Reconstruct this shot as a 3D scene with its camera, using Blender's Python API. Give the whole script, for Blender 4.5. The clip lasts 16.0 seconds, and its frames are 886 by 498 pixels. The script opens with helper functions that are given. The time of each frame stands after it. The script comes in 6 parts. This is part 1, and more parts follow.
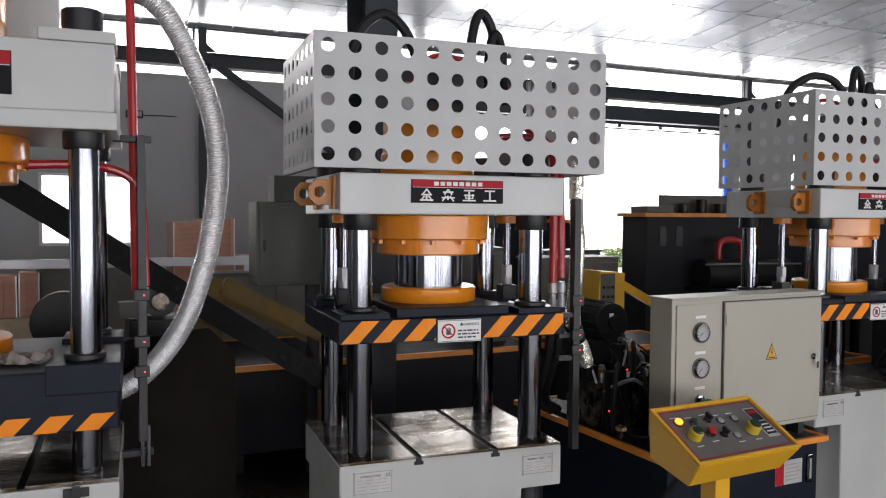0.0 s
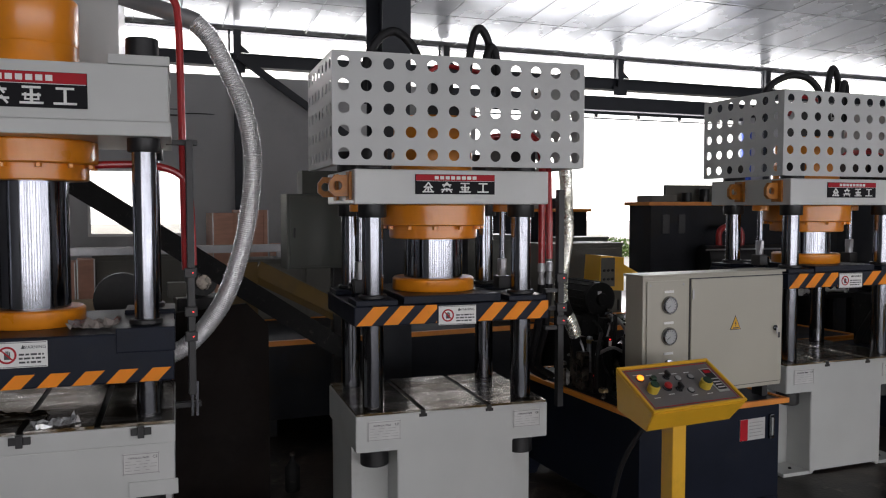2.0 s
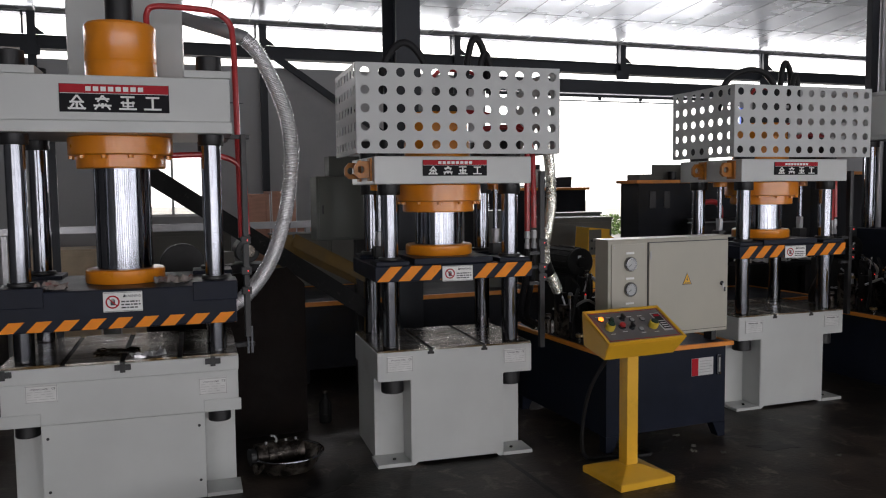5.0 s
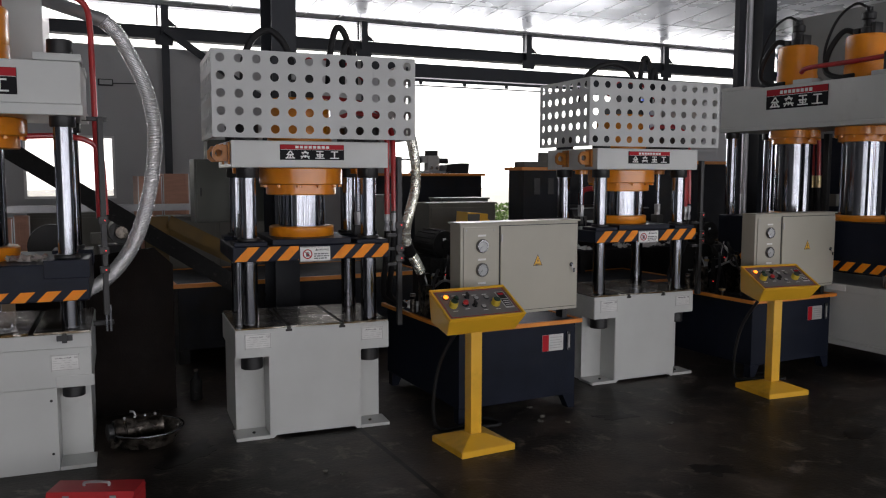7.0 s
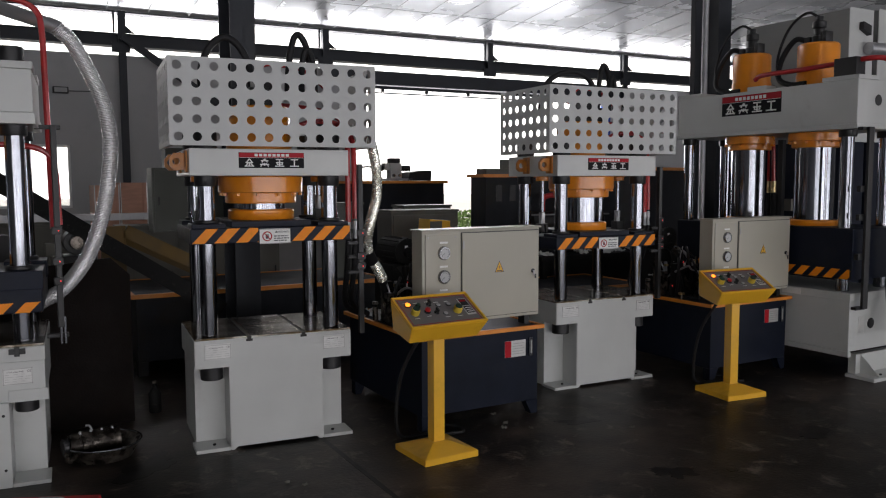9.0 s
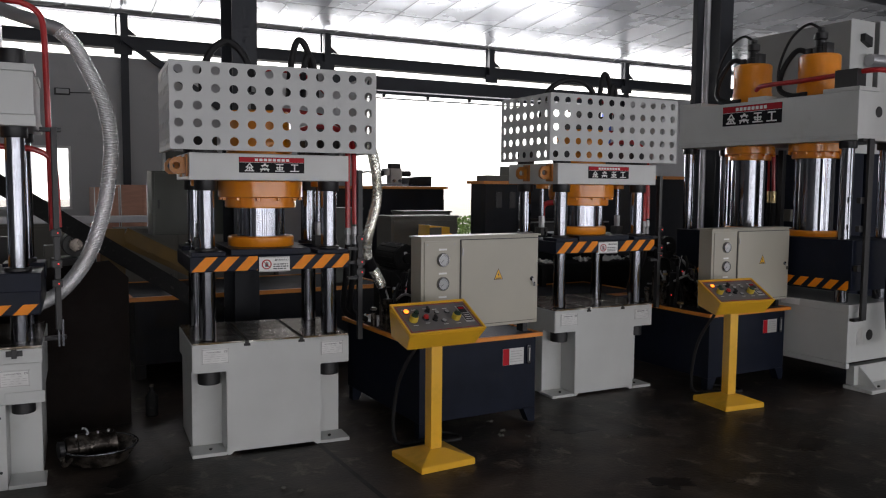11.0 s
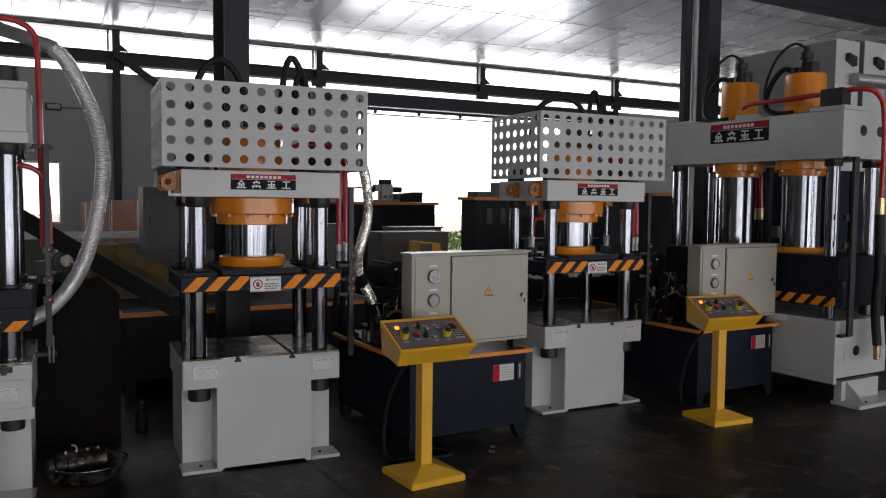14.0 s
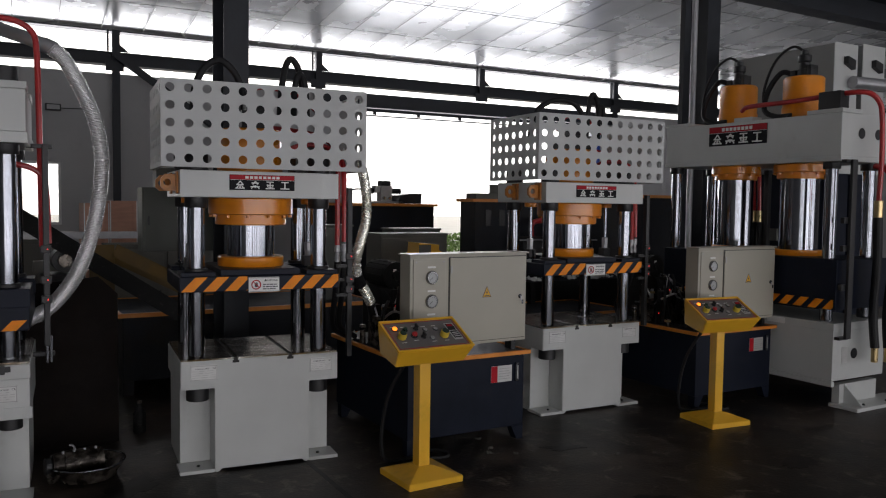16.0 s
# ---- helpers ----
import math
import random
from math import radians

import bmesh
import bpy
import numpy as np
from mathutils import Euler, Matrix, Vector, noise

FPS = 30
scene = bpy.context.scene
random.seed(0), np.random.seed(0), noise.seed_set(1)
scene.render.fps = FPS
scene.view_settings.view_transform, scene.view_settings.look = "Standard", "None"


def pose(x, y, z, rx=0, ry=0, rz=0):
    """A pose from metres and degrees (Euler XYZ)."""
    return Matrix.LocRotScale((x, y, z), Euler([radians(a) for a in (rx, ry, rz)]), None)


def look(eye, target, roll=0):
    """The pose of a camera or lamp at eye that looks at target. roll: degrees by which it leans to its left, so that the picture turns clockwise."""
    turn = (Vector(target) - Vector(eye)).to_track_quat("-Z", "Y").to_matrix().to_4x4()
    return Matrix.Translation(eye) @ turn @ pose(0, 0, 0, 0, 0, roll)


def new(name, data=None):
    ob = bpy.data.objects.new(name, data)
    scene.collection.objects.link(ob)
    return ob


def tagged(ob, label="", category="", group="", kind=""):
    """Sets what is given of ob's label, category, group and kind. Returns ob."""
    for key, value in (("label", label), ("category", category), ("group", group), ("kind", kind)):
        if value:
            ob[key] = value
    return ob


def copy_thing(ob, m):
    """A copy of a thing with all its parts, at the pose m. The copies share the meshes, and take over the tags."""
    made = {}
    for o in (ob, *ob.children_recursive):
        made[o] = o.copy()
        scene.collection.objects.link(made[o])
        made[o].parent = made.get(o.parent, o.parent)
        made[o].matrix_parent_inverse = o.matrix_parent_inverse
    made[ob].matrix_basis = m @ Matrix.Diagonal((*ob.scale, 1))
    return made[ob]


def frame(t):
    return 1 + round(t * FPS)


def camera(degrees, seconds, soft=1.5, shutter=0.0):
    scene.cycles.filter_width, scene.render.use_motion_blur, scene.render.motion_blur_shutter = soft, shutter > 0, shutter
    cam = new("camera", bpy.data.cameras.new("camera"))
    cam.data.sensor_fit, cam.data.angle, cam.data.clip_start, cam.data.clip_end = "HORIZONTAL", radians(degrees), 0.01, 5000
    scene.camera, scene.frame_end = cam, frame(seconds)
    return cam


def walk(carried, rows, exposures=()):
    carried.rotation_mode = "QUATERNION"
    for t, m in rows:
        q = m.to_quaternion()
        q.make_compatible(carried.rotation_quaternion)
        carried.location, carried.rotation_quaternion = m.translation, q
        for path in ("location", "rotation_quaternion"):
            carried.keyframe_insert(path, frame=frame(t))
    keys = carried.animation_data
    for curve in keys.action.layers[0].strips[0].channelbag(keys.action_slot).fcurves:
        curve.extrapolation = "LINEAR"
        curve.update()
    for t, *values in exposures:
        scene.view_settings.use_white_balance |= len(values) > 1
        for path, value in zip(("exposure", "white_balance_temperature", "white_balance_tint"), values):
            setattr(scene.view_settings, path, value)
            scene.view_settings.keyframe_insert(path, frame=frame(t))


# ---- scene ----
cam = camera(58.0, 16.0, soft=1.15)
EXPOSURES = [(0.0, 0.58), (0.5, 0.3), (1.0, 0.1), (1.5, 0.04), (2.0, 0.0), (3.0, -0.02), (5.5, -0.04), (7.0, -0.1), (9.0, -0.1), (11.5, -0.12), (13.5, -0.13), (14.5, -0.26), (15.0, -0.32), (16.0, -0.40)]
PATH = [
    (0, (-0.129, 0.263, 1.676), (0.741, 2.062, 1.596), 0.37),
    (0.5, (-0.128, 0.133, 1.683), (0.698, 1.953, 1.623), 1.31),
    (1, (-0.111, -0.057, 1.653), (0.655, 1.789, 1.584), 0.58),
    (1.5, (-0.14, -0.178, 1.656), (0.639, 1.661, 1.545), 0.49),
    (2, (-0.232, -0.312, 1.668), (0.563, 1.521, 1.565), -0),
    (2.5, (-0.322, -0.489, 1.66), (0.478, 1.34, 1.529), -0.66),
    (3, (-0.35, -0.644, 1.665), (0.46, 1.179, 1.513), -0.17),
    (3.2, (-0.359, -0.715, 1.662), (0.393, 1.133, 1.515), 0.13),
    (5.3, (-0.534, -1.284, 1.655), (0.225, 0.56, 1.503), -0.79),
    (5.5, (-0.526, -1.327, 1.65), (0.265, 0.503, 1.495), -0.59),
    (6, (-0.424, -1.424, 1.68), (0.371, 0.403, 1.513), 0.06),
    (6.5, (-0.286, -1.547, 1.643), (0.528, 0.272, 1.473), -0.44),
    (7, (-0.189, -1.621, 1.648), (0.714, 0.154, 1.461), 0.11),
    (7.5, (-0.159, -1.637, 1.663), (0.794, 0.112, 1.482), 0.12),
    (8, (-0.166, -1.632, 1.656), (0.832, 0.092, 1.483), -0.06),
    (8.5, (-0.174, -1.627, 1.646), (0.818, 0.102, 1.479), -0.22),
    (9, (-0.172, -1.627, 1.648), (0.81, 0.107, 1.479), -0.2),
    (11.5, (-0.169, -1.625, 1.66), (0.818, 0.109, 1.511), 0.63),
    (12, (-0.173, -1.625, 1.659), (0.816, 0.108, 1.521), 0.68),
    (12.5, (-0.178, -1.634, 1.664), (0.821, 0.094, 1.531), 0.44),
    (13, (-0.182, -1.642, 1.664), (0.819, 0.085, 1.536), 0.64),
    (13.5, (-0.185, -1.648, 1.661), (0.819, 0.078, 1.54), 0.62),
    (14, (-0.183, -1.654, 1.673), (0.821, 0.071, 1.554), 0.6),
    (14.5, (-0.182, -1.658, 1.674), (0.821, 0.069, 1.562), 0.58),
    (15, (-0.18, -1.659, 1.67), (0.823, 0.068, 1.563), 0.6),
    (15.5, (-0.182, -1.661, 1.666), (0.823, 0.065, 1.555), 0.62),
    (16, (-0.181, -1.663, 1.668), (0.825, 0.062, 1.554), 0.8),
]
walk(cam, [(t, look(eye, target, roll)) for t, eye, target, roll in PATH], EXPOSURES)

# ---------------------------------------------------------------- world, light
world = bpy.data.worlds.new("world")
scene.world = world
world.use_nodes = True
wn = world.node_tree.nodes
sky = wn.new("ShaderNodeTexSky")
sky.sky_type, sky.sun_disc = "NISHITA", False
sky.sun_elevation, sky.sun_rotation = radians(48), radians(200)
sky.air_density, sky.dust_density, sky.ozone_density = 1.0, 7.0, 0.6
wn["Background"].inputs["Strength"].default_value = 0.15
world.node_tree.links.new(sky.outputs["Color"], wn["Background"].inputs["Color"])

sun_data = bpy.data.lights.new("sun", "SUN")
sun_data.energy, sun_data.angle, sun_data.color = 1.2, radians(14), (1.0, 0.97, 0.92)
sun = new("sun", sun_data)
sun.matrix_world = look((0, 0, 30), (0 + 30 * math.cos(radians(48)) * math.sin(radians(200)) * 0.9, 22, 0))


def daylight(x, y, z, rx, rz, wide, high, power, colour=(0.978, 0.96, 1.015)):
    """Sky light that enters through one opening."""
    lamp = bpy.data.lights.new("daylight", "AREA")
    lamp.shape, lamp.size, lamp.size_y, lamp.energy, lamp.color = "RECTANGLE", wide, high, power, colour
    ob = new("daylight", lamp)
    ob.matrix_world = pose(x, y, z, rx, 0, rz)
    return ob


# openings of the hall: doorway and window band in the far wall; unseen gates and piers added behind the camera to
# stripe the chrome
UNSEEN_GATES, GATE_TOP = [(-8.6 + 2.1 * k, -7.45 + 2.1 * k) for k in range(14)], 3.1
daylight(8.5, 12.4, 1.7, -90, -2.5, 5.4, 3.1, 330)
daylight(6.0, 12.3, 4.15, -90, -2.5, 30.0, 0.3, 230)
daylight(6.0, -10.3, 1.6, 90, 0, 30.0, 3.0, 2100)


# ---------------------------------------------------------------- materials
def material(name, colour, rough=0.5, metal=0.0, spread=0.12, scale=6.0, fine=90.0, bump=0.02, stain=None, stain_at=0.62, coat=0.0, stretch=None, mark=None, mark_at=0.66, mark_scale=3.0, spec=0.5):
    """A surface with broad and fine variation of tone, gloss and relief."""
    m = bpy.data.materials.new(name)
    m.use_nodes = True
    nt = m.node_tree
    n, l = nt.nodes, nt.links
    p = n["Principled BSDF"]
    p.inputs["Metallic"].default_value = metal
    p.inputs["Coat Weight"].default_value = coat
    p.inputs["Specular IOR Level"].default_value = spec
    p.inputs["Coat Roughness"].default_value = 0.12
    tc = n.new("ShaderNodeTexCoord")
    src = tc.outputs["Object"]
    if stretch:
        mp = n.new("ShaderNodeMapping")
        mp.inputs["Scale"].default_value = stretch
        l.new(src, mp.inputs["Vector"])
        src = mp.outputs["Vector"]
    broad = n.new("ShaderNodeTexNoise")
    broad.inputs["Scale"].default_value, broad.inputs["Detail"].default_value = scale, 6
    small = n.new("ShaderNodeTexNoise")
    small.inputs["Scale"].default_value, small.inputs["Detail"].default_value = fine, 4
    l.new(src, broad.inputs["Vector"])
    l.new(src, small.inputs["Vector"])
    ramp = n.new("ShaderNodeValToRGB")
    lo = [max(0.0, c * (1 - spread)) for c in colour]
    hi = [min(1.0, c * (1 + spread)) for c in colour]
    ramp.color_ramp.elements[0].position, ramp.color_ramp.elements[0].color = 0.3, (*lo, 1)
    ramp.color_ramp.elements[1].position, ramp.color_ramp.elements[1].color = 0.7, (*hi, 1)
    l.new(broad.outputs["Fac"], ramp.inputs["Fac"])
    col = ramp.outputs["Color"]
    if stain:
        st = n.new("ShaderNodeTexNoise")
        st.inputs["Scale"].default_value, st.inputs["Detail"].default_value, st.inputs["Roughness"].default_value = scale * 0.45, 9, 0.65
        off = n.new("ShaderNodeVectorMath")
        off.operation = "ADD"
        off.inputs[1].default_value = (3.1, 7.7, 1.3)
        l.new(src, off.inputs[0])
        l.new(off.outputs[0], st.inputs["Vector"])
        sr = n.new("ShaderNodeValToRGB")
        sr.color_ramp.elements[0].position, sr.color_ramp.elements[1].position = stain_at - 0.08, stain_at + 0.06
        l.new(st.outputs["Fac"], sr.inputs["Fac"])
        mx = n.new("ShaderNodeMix")
        mx.data_type = "RGBA"
        l.new(sr.outputs["Color"], mx.inputs["Factor"])
        l.new(col, mx.inputs["A"])
        mx.inputs["B"].default_value = (*stain, 1)
        col = mx.outputs["Result"]
    if mark:
        mk = n.new("ShaderNodeTexNoise")
        mk.inputs["Scale"].default_value, mk.inputs["Detail"].default_value, mk.inputs["Roughness"].default_value = mark_scale, 12, 0.72
        mk.inputs["Distortion"].default_value = 0.6
        l.new(src, mk.inputs["Vector"])
        kr = n.new("ShaderNodeValToRGB")
        kr.color_ramp.elements[0].position, kr.color_ramp.elements[1].position = mark_at - 0.03, mark_at + 0.10
        l.new(mk.outputs["Fac"], kr.inputs["Fac"])
        mm = n.new("ShaderNodeMix")
        mm.data_type = "RGBA"
        l.new(kr.outputs["Color"], mm.inputs["Factor"])
        l.new(col, mm.inputs["A"])
        mm.inputs["B"].default_value = (*mark, 1)
        col = mm.outputs["Result"]
    l.new(col, p.inputs["Base Color"])
    mr = n.new("ShaderNodeMapRange")
    mr.inputs["To Min"].default_value, mr.inputs["To Max"].default_value = max(0.02, rough * 0.75), min(1.0, rough * 1.25)
    l.new(broad.outputs["Fac"], mr.inputs["Value"])
    l.new(mr.outputs["Result"], p.inputs["Roughness"])
    if bump:
        b = n.new("ShaderNodeBump")
        b.inputs["Strength"].default_value, b.inputs["Distance"].default_value = min(1.0, bump * 10), 0.002
        l.new(small.outputs["Fac"], b.inputs["Height"])
        l.new(b.outputs["Normal"], p.inputs["Normal"])
    return m


def glowing(name, colour, strength):
    m = bpy.data.materials.new(name)
    m.use_nodes = True
    p = m.node_tree.nodes["Principled BSDF"]
    p.inputs["Base Color"].default_value = (*colour, 1)
    p.inputs["Emission Color"].default_value = (*colour, 1)
    p.inputs["Emission Strength"].default_value = strength
    return m


GREY = material("grey_machine_paint", (0.522, 0.534, 0.517), 0.38, spread=0.05, scale=3, fine=220, bump=0.015, stain=(0.42, 0.42, 0.39), stain_at=0.68, coat=0.15, mark=(0.24, 0.23, 0.20), mark_at=0.74, mark_scale=9.0)
GUARD = material("guard_sheet_paint", (0.50, 0.51, 0.50), 0.42, spread=0.06, scale=2.5, fine=260, bump=0.02, stain=(0.44, 0.44, 0.43), stain_at=0.66)
NAVY = material("dark_navy_paint", (0.009, 0.012, 0.022), 0.4, spec=0.14, spread=0.2, scale=5, fine=160, bump=0.02, stain=(0.018, 0.019, 0.022), stain_at=0.68)
ORANGE = material("orange_enamel", (0.78, 0.26, 0.012), 0.3, spread=0.08, scale=6, fine=120, bump=0.01, stain=(0.6, 0.19, 0.012), stain_at=0.66, coat=0.3)
# darker, blotchy orange for the lifting lugs
LUG = material("dark_orange_lug_paint", (0.42, 0.15, 0.015), 0.4, spread=0.25, scale=18, stain=(0.12, 0.06, 0.02), stain_at=0.6)
STRIPE = material("orange_hazard_film", (0.92, 0.28, 0.008), 0.45, spec=0.25, spread=0.07, scale=12, fine=200, bump=0.01, stain=(0.5, 0.18, 0.02), stain_at=0.72)
RIM = material("orange_rim_paint", (0.72, 0.25, 0.03), 0.45, spread=0.12, scale=9)
YELLOW = material("yellow_enamel", (0.80, 0.44, 0.028), 0.33, spread=0.06, scale=4, fine=140, bump=0.012, stain=(0.55, 0.31, 0.015), stain_at=0.7, coat=0.25)
CHROME = material("ground_chrome", (0.19, 0.198, 0.218), 0.12, metal=1.0, spread=0.3, scale=14, fine=42, bump=0.03, stretch=(1, 1, 0.02))
# brown stain is oil; the pale mark paints in bright reflections
STEEL = material("oily_machined_steel", (0.40, 0.37, 0.32), 0.2, metal=0.85, spread=0.35, scale=12, fine=60, bump=0.05, stain=(0.12, 0.075, 0.03), stain_at=0.49, stretch=(0.6, 1.3, 1), mark=(0.88, 0.87, 0.83), mark_at=0.53, mark_scale=6.5)
BLACK = material("black_steel", (0.011, 0.011, 0.012), 0.45, spread=0.3, scale=20)
SLOT = material("slot_shadow_steel", (0.012, 0.011, 0.01), 0.6, spread=0.3, scale=20)
RUBBER = material("black_rubber_hose", (0.011, 0.011, 0.012), 0.55, spec=0.3, spread=0.2, scale=30, bump=0.05)
OLDNAVY = material("dusty_dark_tank_paint", (0.015, 0.017, 0.022), 0.6, spec=0.25, spread=0.3, scale=4, fine=80, bump=0.03, stain=(0.018, 0.016, 0.014), stain_at=0.6)
RED = material("red_pipe_paint", (0.42, 0.018, 0.02), 0.33, spread=0.15, scale=10, coat=0.2)
BEIGE = material("beige_cabinet_paint", (0.42, 0.40, 0.33), 0.42, spread=0.04, scale=2.5, fine=240, bump=0.02, stain=(0.36, 0.34, 0.28), stain_at=0.7)
FOIL = material("foil_hose_skin", (0.92, 0.92, 0.93), 0.24, metal=0.7, spread=0.22, scale=60, fine=240, bump=0.25)
GOLDFOIL = material("aged_foil_hose_skin", (0.93, 0.90, 0.75), 0.26, metal=0.8, spread=0.25, scale=45, fine=120, bump=0.8)
GALV = material("dull_pipe_metal", (0.42, 0.42, 0.43), 0.4, metal=0.7, spread=0.12, scale=8)
PLATE = material("engraved_plate", (0.58, 0.58, 0.565), 0.32, metal=0.45, spread=0.06, scale=15)
INK = material("dark_print", (0.05, 0.05, 0.055), 0.5, spread=0.1, scale=30)
GREYINK = material("grey_print", (0.33, 0.33, 0.32), 0.5, spread=0.1, scale=30)
WHITE = material("white_label", (0.78, 0.78, 0.76), 0.45, spread=0.04, scale=20)
LABELRED = material("label_red", (0.42, 0.010, 0.02), 0.5, spec=0.2, spread=0.08, scale=20)
LABELBLACK = material("label_black", (0.007, 0.007, 0.009), 0.5, spec=0.12, spread=0.2, scale=20)
PANEL = material("control_panel_face", (0.15, 0.14, 0.135), 0.4, spread=0.1, scale=10)
BEZEL = material("polished_bezel", (0.27, 0.27, 0.28), 0.16, metal=1.0, spread=0.1, scale=30)
BRASS = material("brass_fitting", (0.55, 0.42, 0.22), 0.3, metal=0.9, spread=0.15, scale=20)
GLASSY = material("gauge_face", (0.40, 0.41, 0.41), 0.14, spread=0.05, scale=20, coat=0.5)
GREEN = material("green_button", (0.014, 0.045, 0.024), 0.35, spread=0.1, scale=20)
BTNYEL = material("yellow_collar", (0.55, 0.40, 0.04), 0.4, spread=0.1, scale=20)
BTNRED = material("red_button", (0.45, 0.02, 0.02), 0.35, spread=0.1, scale=20)
HAZE = glowing("overcast_distance", (1.0, 1.0, 1.0), 1.6)
AMBER = glowing("amber_lamp", (1.0, 0.25, 0.02), 2.5)
REDLED = glowing("red_led", (1.0, 0.03, 0.03), 2.5)
FLOOR = material("oily_concrete_floor", (0.046, 0.0345, 0.0275), 0.45, spec=0.3, spread=0.7, scale=2.6, fine=40, bump=0.1, stain=(0.009, 0.0075, 0.006), stain_at=0.52, mark=(0.14, 0.112, 0.094), mark_at=0.58, mark_scale=4.6)
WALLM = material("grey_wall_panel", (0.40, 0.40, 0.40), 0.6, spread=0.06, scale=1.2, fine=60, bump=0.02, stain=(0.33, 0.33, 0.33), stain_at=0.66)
DARKSTEEL = material("dark_painted_structural_steel", (0.020, 0.023, 0.029), 0.5, spec=0.35, spread=0.2, scale=4)
CEIL = material("foil_faced_insulation", (0.61, 0.63, 0.645), 0.27, metal=0.5, spread=0.14, scale=1.2, fine=30, bump=0.05)
SEAM = material("ceiling_seam_tape", (0.22, 0.23, 0.23), 0.4, metal=0.2, spread=0.1, scale=5)
# rust brown taken near black to hold the shade between the presses
SHADERUST = material("shaded_rusty_steel", (0.008, 0.0055, 0.0045), 0.85, spec=0.15, spread=0.4, scale=4, fine=70, bump=0.08, stain=(0.012, 0.009, 0.008), stain_at=0.55)
# yellow darkened in its colour for the shade behind the presses
SHADEYELLOW = material("shaded_yellow_paint", (0.12, 0.068, 0.007), 0.6, spread=0.25, scale=5, stain=(0.08, 0.05, 0.012), stain_at=0.55)
# grey of the unseen walls, tuned to their reflection in the chrome
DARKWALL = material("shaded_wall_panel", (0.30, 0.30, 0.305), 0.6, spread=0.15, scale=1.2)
WOOD = material("pink_plywood", (0.50, 0.26, 0.18), 0.65, spread=0.12, scale=5, fine=90, bump=0.04, stretch=(1, 1, 6))
PALEWOOD = material("pale_crate_wood", (0.48, 0.38, 0.26), 0.65, spread=0.15, scale=6, fine=90, bump=0.04)
OLIVE = material("grey_green_cabinet_paint", (0.065, 0.072, 0.06), 0.45, spread=0.08, scale=3)
# machine grey darkened to hold the shade on the frame boxes
SHADEGREY = material("shaded_tank_grey", (0.24, 0.245, 0.24), 0.5, spread=0.06, scale=2.5, fine=160, bump=0.015, stain=(0.19, 0.19, 0.185), stain_at=0.66)
# cabinet beige darkened, with the second row's shade put into the colour
DIMBEIGE = material("dim_beige_paint", (0.13, 0.127, 0.11), 0.55, spec=0.3, spread=0.1, scale=3)
GROUNDM = material("outdoor_concrete", (0.42, 0.42, 0.40), 0.8, spread=0.1, scale=0.6, fine=30)
LEAF = material("hedge_leaf", (0.11, 0.19, 0.05), 0.6, spread=0.35, scale=20)
TOOLRED = material("red_toolbox_paint", (0.48, 0.02, 0.025), 0.35, spread=0.1, scale=6, coat=0.2)
BLUE = material("blue_drum_paint", (0.02, 0.07, 0.42), 0.4, spread=0.1, scale=5)
GREASE = material("greasy_cast_metal", (0.17, 0.148, 0.125), 0.28, metal=0.7, spread=0.5, scale=14, fine=60, bump=0.1, stain=(0.02, 0.016, 0.013), stain_at=0.5)
GRIME = material("grimy_black_casting", (0.008, 0.008, 0.008), 0.7, spread=0.4, scale=25, fine=120, bump=0.1, spec=0.25, mark=(0.06, 0.055, 0.05), mark_at=0.62, mark_scale=30.0)
OIL = material("fresh_oil_puddle", (0.005, 0.004, 0.004), 0.4, spec=0.2, spread=0.3, scale=9, bump=0.0)
SCUFF = material("worn_pale_concrete", (0.055, 0.047, 0.042), 0.6, spread=0.5, scale=30, fine=90, bump=0.05, stain=(0.03, 0.026, 0.023), stain_at=0.5)
GLASS = bpy.data.materials.new("clear_glass")
GLASS.use_nodes = True
gp = GLASS.node_tree.nodes["Principled BSDF"]
gp.inputs["Transmission Weight"].default_value, gp.inputs["Roughness"].default_value, gp.inputs["IOR"].default_value = 1.0, 0.02, 1.1


# ---------------------------------------------------------------- shape helpers
def thing(name, m, label, category, group="", kind=""):
    ob = new(name)
    ob.empty_display_size = 0.1
    ob.matrix_basis = m
    return tagged(ob, label, category, group, kind)


def part(name, bm, mat, parent=None, label="", smooth=False, m=None):
    me = bpy.data.meshes.new(name)
    bm.normal_update()
    bm.to_mesh(me)
    bm.free()
    me.materials.append(mat)
    if smooth:
        for poly in me.polygons:
            poly.use_smooth = True
        me.set_sharp_from_angle(angle=radians(38))
    ob = new(name, me)
    if parent is not None:
        ob.parent = parent
    if m is not None:
        ob.matrix_basis = m
    if label:
        ob["label"] = label
    return ob


def box(bm, x0, y0, z0, x1, y1, z1, bevel=0.0):
    vs = [bm.verts.new(p) for p in ((x0, y0, z0), (x1, y0, z0), (x1, y1, z0), (x0, y1, z0), (x0, y0, z1), (x1, y0, z1), (x1, y1, z1), (x0, y1, z1))]
    fs = [bm.faces.new([vs[i] for i in f]) for f in ((0, 3, 2, 1), (4, 5, 6, 7), (0, 1, 5, 4), (1, 2, 6, 5), (2, 3, 7, 6), (3, 0, 4, 7))]
    if bevel:
        edges = list({e for f in fs for e in f.edges})
        bmesh.ops.bevel(bm, geom=edges, offset=bevel, segments=2, affect="EDGES", profile=0.6)
    return bm


def rbox(x0, y0, z0, x1, y1, z1, bevel=0.004):
    return box(bmesh.new(), x0, y0, z0, x1, y1, z1, bevel)


